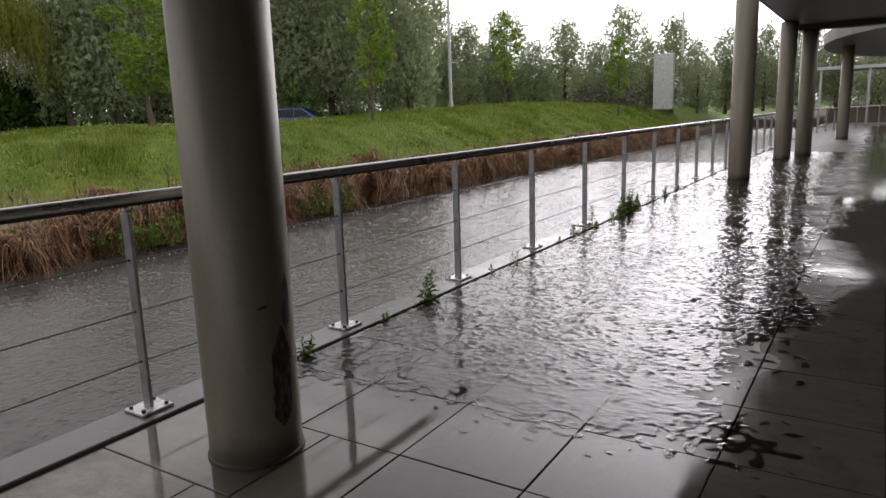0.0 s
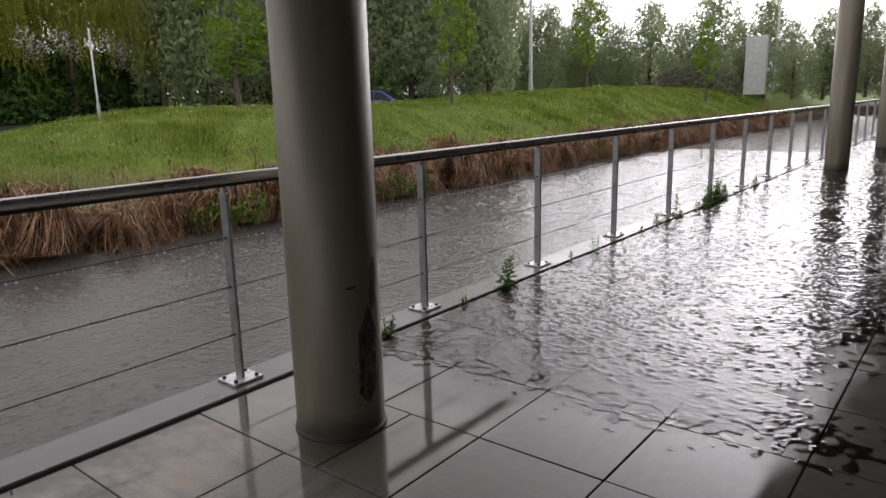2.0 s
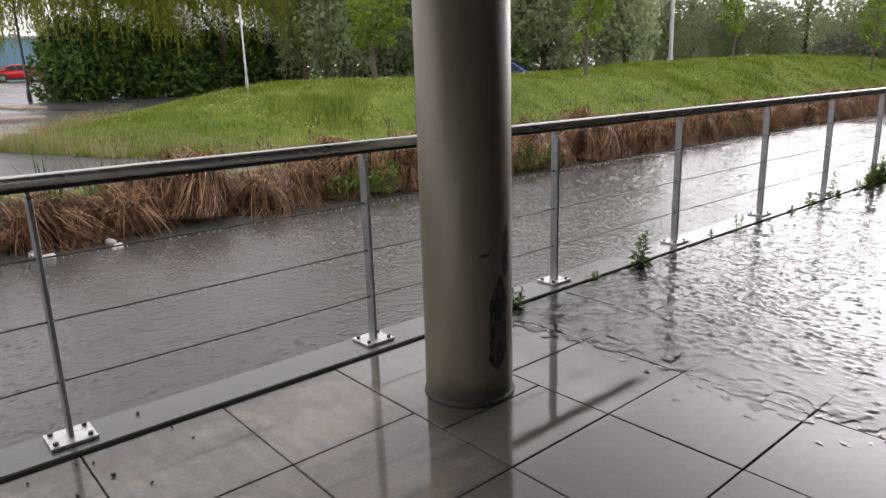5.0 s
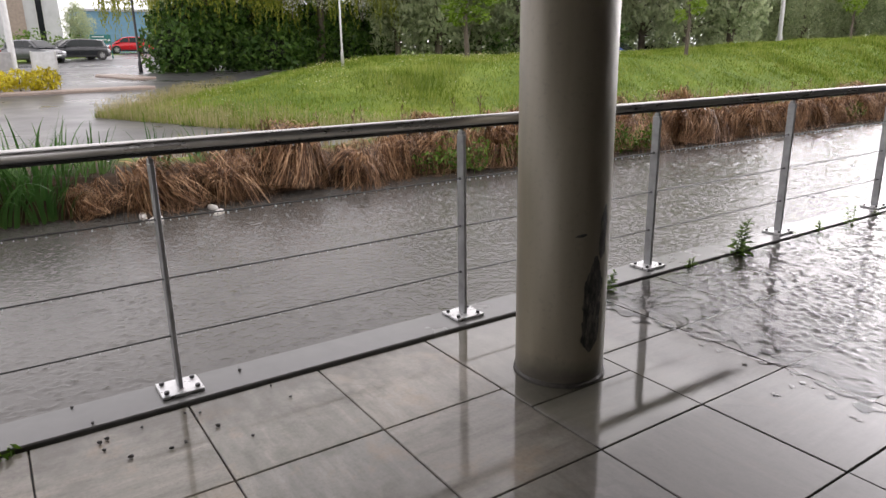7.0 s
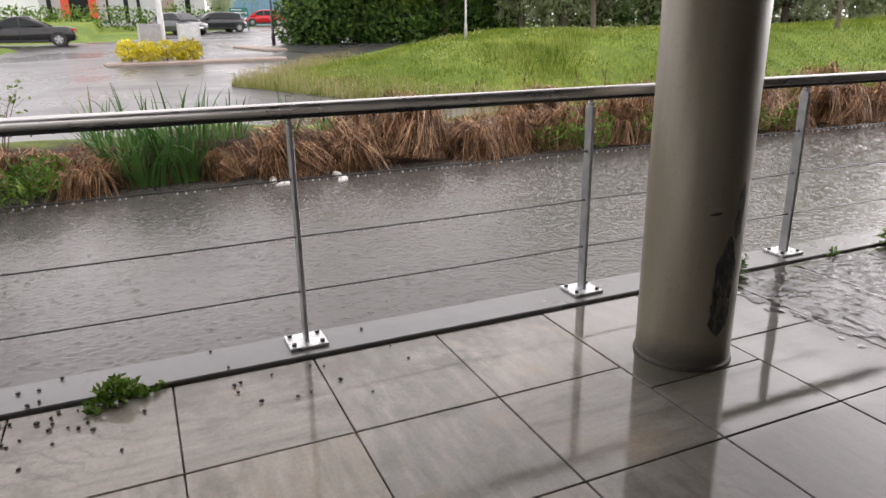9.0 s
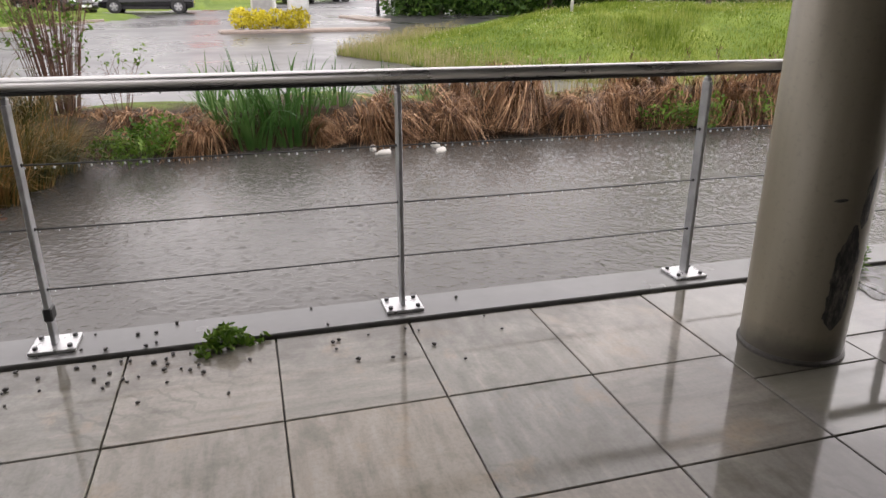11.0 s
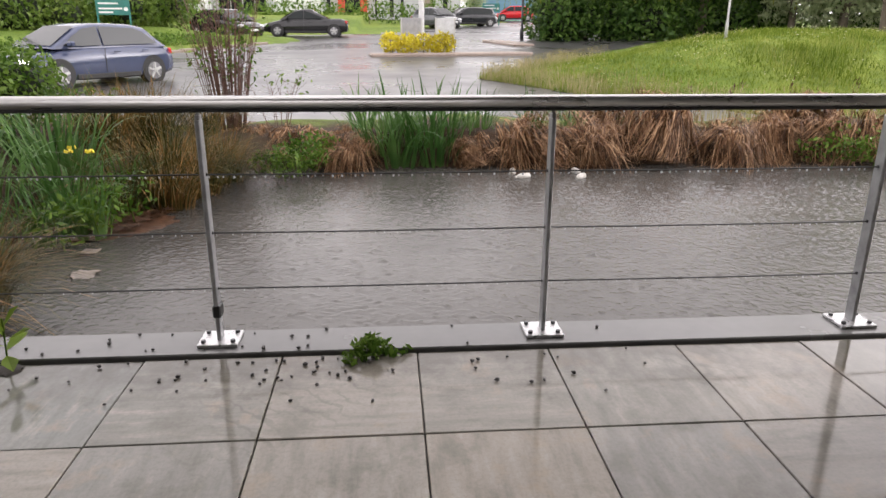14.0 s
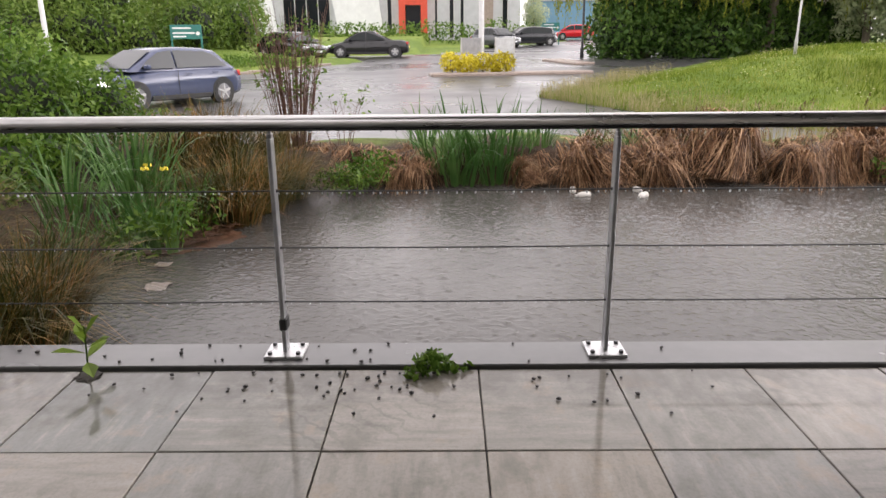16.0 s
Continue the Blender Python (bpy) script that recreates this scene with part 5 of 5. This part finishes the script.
part("root_soil", ragged(lathe(bmesh.new(), [(0.055, 0.0005), (0.04, 0.006), (0.015, 0.009)], 18)), M_SOIL, sap, "dark wet soil at the foot")

# scattered snail shells and grit
crumb = bmesh.new()
bmesh.ops.create_icosphere(crumb, subdivisions=1, radius=1.0)
for v in crumb.verts:
    v.co *= 0.75 + 0.4 * noise.noise(v.co * 1.7)
crumb_me = bpy.data.meshes.new("crumb")
crumb.to_mesh(crumb_me)
crumb.free()
crumb_me.materials.append(plain("dark_snail_shell", (0.035, 0.03, 0.027), 0.45, 0.0, 0.5, 60))
dr = random.Random(17)
n = 0
while n < 84:
    y = dr.gauss(0.5, 0.95)
    x = -1.2 + abs(dr.gauss(0, 0.2)) if dr.random() < 0.72 else dr.uniform(-1.46, -1.25)
    if not (-2.4 < y < 4.4 and x < 0.2) or (abs(x - RAIL_X) < 0.1 and abs((y - POST_0) % POST_S) < 0.12):
        continue
    s = dr.uniform(0.008, 0.0145)
    ob = share("snail_shell", crumb_me, Matrix.Translation((x, y, (0.016 if x < -1.238 else 0.0) + s * 0.55)) @ Matrix.Rotation(dr.uniform(0, 6.28), 4, "Z") @ Matrix.Diagonal((s * 1.2, s * 0.9, s * 0.8, 1)))
    tagged(ob, "tiny dark snail shell on the wet paving", "shell", "scattered shells")
    n += 1
# litter afloat
for k, (x, y, turn) in enumerate(((-6.84, 2.42, 80), (-6.56, 2.5, 20), (-6.82, 3.23, 100), (-6.5, 3.2, 50))):
    b = empty("plastic_bottle", pose(x, y, WATER_Z + 0.015, 90, 0, turn), "white plastic bottle floating by the bank", "litter", "floating bottles")
    part("body", lathe(bmesh.new(), [(0.03, -0.09), (0.042, -0.08), (0.044, 0.03), (0.03, 0.07), (0.017, 0.09)], 14), M_WHITE, b, smooth=True)
    part("cap", lathe(bmesh.new(), [(0.018, 0.091), (0.018, 0.11)], 10), M_WHITE, b)
for x, y, s in ((-3.91, -1.55, 0.06), (-3.35, -1.38, 0.085)):
    bm = bmesh.new()
    bmesh.ops.create_grid(bm, x_segments=7, y_segments=6, size=s)
    for v in bm.verts:
        v.co.z = 0.035 * noise.noise(v.co * 14 + Vector((x, y, 0))) + 0.004
        v.co.x *= 1 + 0.5 * noise.noise(v.co * 9)
    bmesh.ops.solidify(bm, geom=bm.faces[:], thickness=0.003)
    ob = part("litter_wrapper", bm, plain("faded_wrapper", (0.2, 0.165, 0.14), 0.35), None)
    ob.matrix_basis = pose(x, y, WATER_Z + 0.008)
    tagged(ob, "crumpled pale wrapper floating in the pond corner", "litter", "floating wrappers")

# water drops under handrail and cables
drop_v, drop_f = [], []
base = bmesh.new()
bmesh.ops.create_icosphere(base, subdivisions=1, radius=1.0)
bv, bf = [v.co.copy() for v in base.verts], [[v.index for v in f.verts] for f in base.faces]
base.free()
for z, gap, r0 in ((1.06, 0.1, 0.005), (0.792, 0.045, 0.005), (0.531, 0.05, 0.003), (0.27, 0.06, 0.0025)):
    y = -3.0
    while y < 9:
        y += gap * dr.uniform(0.5, 1.5)
        r = r0 * dr.uniform(0.7, 1.2)
        s = len(drop_v)
        drop_v += [(RAIL_X + v.x * r, y + v.y * r, z - r * 0.9 + v.z * r * 1.2 - (0.003 if z < 1 else 0)) for v in bv]
        drop_f += [[i + s for i in f] for f in bf]
gm = Mat("hanging_water")
gm.set(Base_Color=(0.9, 0.92, 0.93), Roughness=0.03, IOR=1.33, Transmission_Weight=0.6)
tagged(raw("water_drops", drop_v, drop_f, gm.m, smooth=True), "clear water drops hanging under rail and cables", "drops", kind="stuff")

# ---- terrace paving, slab by slab ----
def slab_mesh(sx, sy):
    bm = boxed(-sx / 2, -sy / 2, -0.05, sx / 2, sy / 2, 0.0, 0.003)
    me = bpy.data.meshes.new("paving_slab")
    bm.to_mesh(me)
    bm.free()
    me.materials.append(M_PAVE)
    return me


GAP = 0.0055
COLS = [(PX0, -0.57)] + [(-0.57 + 0.598 * k, -0.57 + 0.598 * (k + 1)) for k in range(12)]
slab_rng = random.Random(5)
slabs = {}
rest_v, rest_f = [], []
for ci, (x0, x1) in enumerate(COLS):
    me = slabs.setdefault(round(x1 - x0, 4), slab_mesh(x1 - x0 - GAP, PITCH - GAP))
    for k in range(-13, 78):
        y0 = PY0 + PITCH * k
        cx, cy = (x0 + x1) / 2, y0 + PITCH / 2
        if k == 3 and ci < 2:
            continue
        if -2.5 < cy < 13.5 and cx < 4.2:
            share("paving_slab", me, Matrix.Translation((cx, cy, slab_rng.uniform(-0.0025, 0.0))) @ Matrix.Rotation(slab_rng.uniform(-0.002, 0.002), 4, "X"), floor)
        else:
            s = len(rest_v)
            a, b, c, d = x0 + GAP / 2, x1 - GAP / 2, y0 + GAP / 2, y0 + PITCH - GAP / 2
            rest_v += [(a, c, 0), (b, c, 0), (b, d, 0), (a, d, 0), (a, c, -0.03), (b, c, -0.03), (b, d, -0.03), (a, d, -0.03)]
            rest_f += [(s, s + 1, s + 2, s + 3), (s, s + 4, s + 5, s + 1), (s + 1, s + 5, s + 6, s + 2), (s + 2, s + 6, s + 7, s + 3), (s + 3, s + 7, s + 4, s)]
# the row cut round the first column
for x0, x1 in ((PX0, -0.37), (-0.37, 0.028)):
    share("paving_slab", slab_mesh(x1 - x0 - GAP, PITCH - GAP), Matrix.Translation(((x0 + x1) / 2, PY0 + PITCH * 3.5, -0.001)), floor)
tagged(raw("paving_further_off", rest_v, rest_f, M_PAVE, floor), "wet grey stone paving slabs", kind="stuff")


# ---- rain water standing on the paving, ringed by drops ----
def rain_sheet(name, x0, x1, y0, y1, cell, drops, seed, z, tall, depth, grow=1.0):
    """Water with ring ripples and small splash crowns."""
    r = np.random.RandomState(seed)
    nx, ny = int((x1 - x0) / cell) + 1, int((y1 - y0) / cell) + 1
    xs, ys = x0 + cell * np.arange(nx), y0 + cell * np.arange(ny)
    h = np.zeros((nx, ny))
    for _ in range(drops):
        cx, cy = r.uniform(x0, x1), r.uniform(y0, y1)
        crown = r.random_sample() < 0.6
        rad = 0.0 if crown else r.uniform(0.006, 0.032) * grow
        wid = max(cell * 0.85, 0.0075 * grow)
        amp = tall * (r.uniform(0.9, 1.8) if crown else r.uniform(0.25, 0.7))
        reach = rad + 2.6 * wid
        i0, i1 = max(0, int((cx - reach - x0) / cell)), min(nx, int((cx + reach - x0) / cell) + 2)
        j0, j1 = max(0, int((cy - reach - y0) / cell)), min(ny, int((cy + reach - y0) / cell) + 2)
        d = np.hypot(xs[i0:i1, None] - cx, ys[None, j0:j1] - cy) - rad
        h[i0:i1, j0:j1] += amp * np.exp(-(d / wid) ** 2) * (1.0 if crown else np.cos(d * 2.2 / wid))
    lift = np.array([[min(1.0, max(0.0, depth(x, y) / 0.9)) for y in ys] for x in xs])
    verts = np.stack([np.repeat(xs, ny), np.tile(ys, nx), (0.0012 + lift * (z + np.clip(h, -0.8 * abs(z), 1))).ravel()], axis=1)
    faces = []
    for i in range(nx - 1):
        for j in range(ny - 1):
            d = depth(xs[i], ys[j])
            if d > 0.6 or d + 0.4 * noise.noise(Vector((xs[i] * 15, ys[j] * 15, 1))) > 0.25:
                a = i * ny + j
                faces.append((a, a + ny, a + ny + 1, a + 1))
    return verts.tolist(), faces


def rained_on(x, y):
    n = noise.noise(Vector((x * 1.3, y * 1.3, 2))) + 0.5 * noise.noise(Vector((x * 4, y * 4, 5)))
    return min(y - (3.75 + 0.3 * n), 1.5 - 0.4 * smooth01(8, 11, y) + 0.35 * n - x)


def anywhere(x, y):
    return 2.0


for name, label, x0, x1, y0, y1, cell, n, tall, grow in (("water", "grey pond water ruffled by heavy rain", -7.2, -1.5, -2.2, 9.5, 0.0135, 32000, 0.0038, 1.4), ("water_beyond", "grey pond water further along the bank", -7.2, -1.5, 9.5, 24.0, 0.028, 18000, 0.005, 2.2)):
    wv, wf = rain_sheet(name, x0, x1, y0, y1, cell, n, 8, WATER_Z, tall, anywhere, grow)
    tagged(raw(name, wv, wf, M_WATER, smooth=True), label, "water", kind="structure")
q = WATER_Z - 0.004
tagged(raw("water_margin", [(-9.5, -6, q), (-1.48, -6, q), (-1.48, 60, q), (-9.5, 60, q)], [(0, 1, 2, 3)], M_WATER), "dark pond water along the banks", "water", kind="structure")
M_FILM = film_material()
v1, f1 = rain_sheet("near", -1.215, 2.1, 3.3, 8.5, 0.0105, 7000, 3, 0.003, 0.0042, rained_on, 1.7)
v2, f2 = rain_sheet("far", -1.215, 2.1, 8.5, 24.0, 0.02, 13000, 4, 0.003, 0.0055, rained_on, 2.1)
tagged(raw("puddle", v1, f1, M_FILM, smooth=True), "shallow rain puddle on the paving, ringed by falling drops", "puddle", kind="stuff")
tagged(raw("further_puddle", v2, f2, M_FILM, smooth=True), "shallow rain puddle further along the terrace", "puddle", kind="stuff")
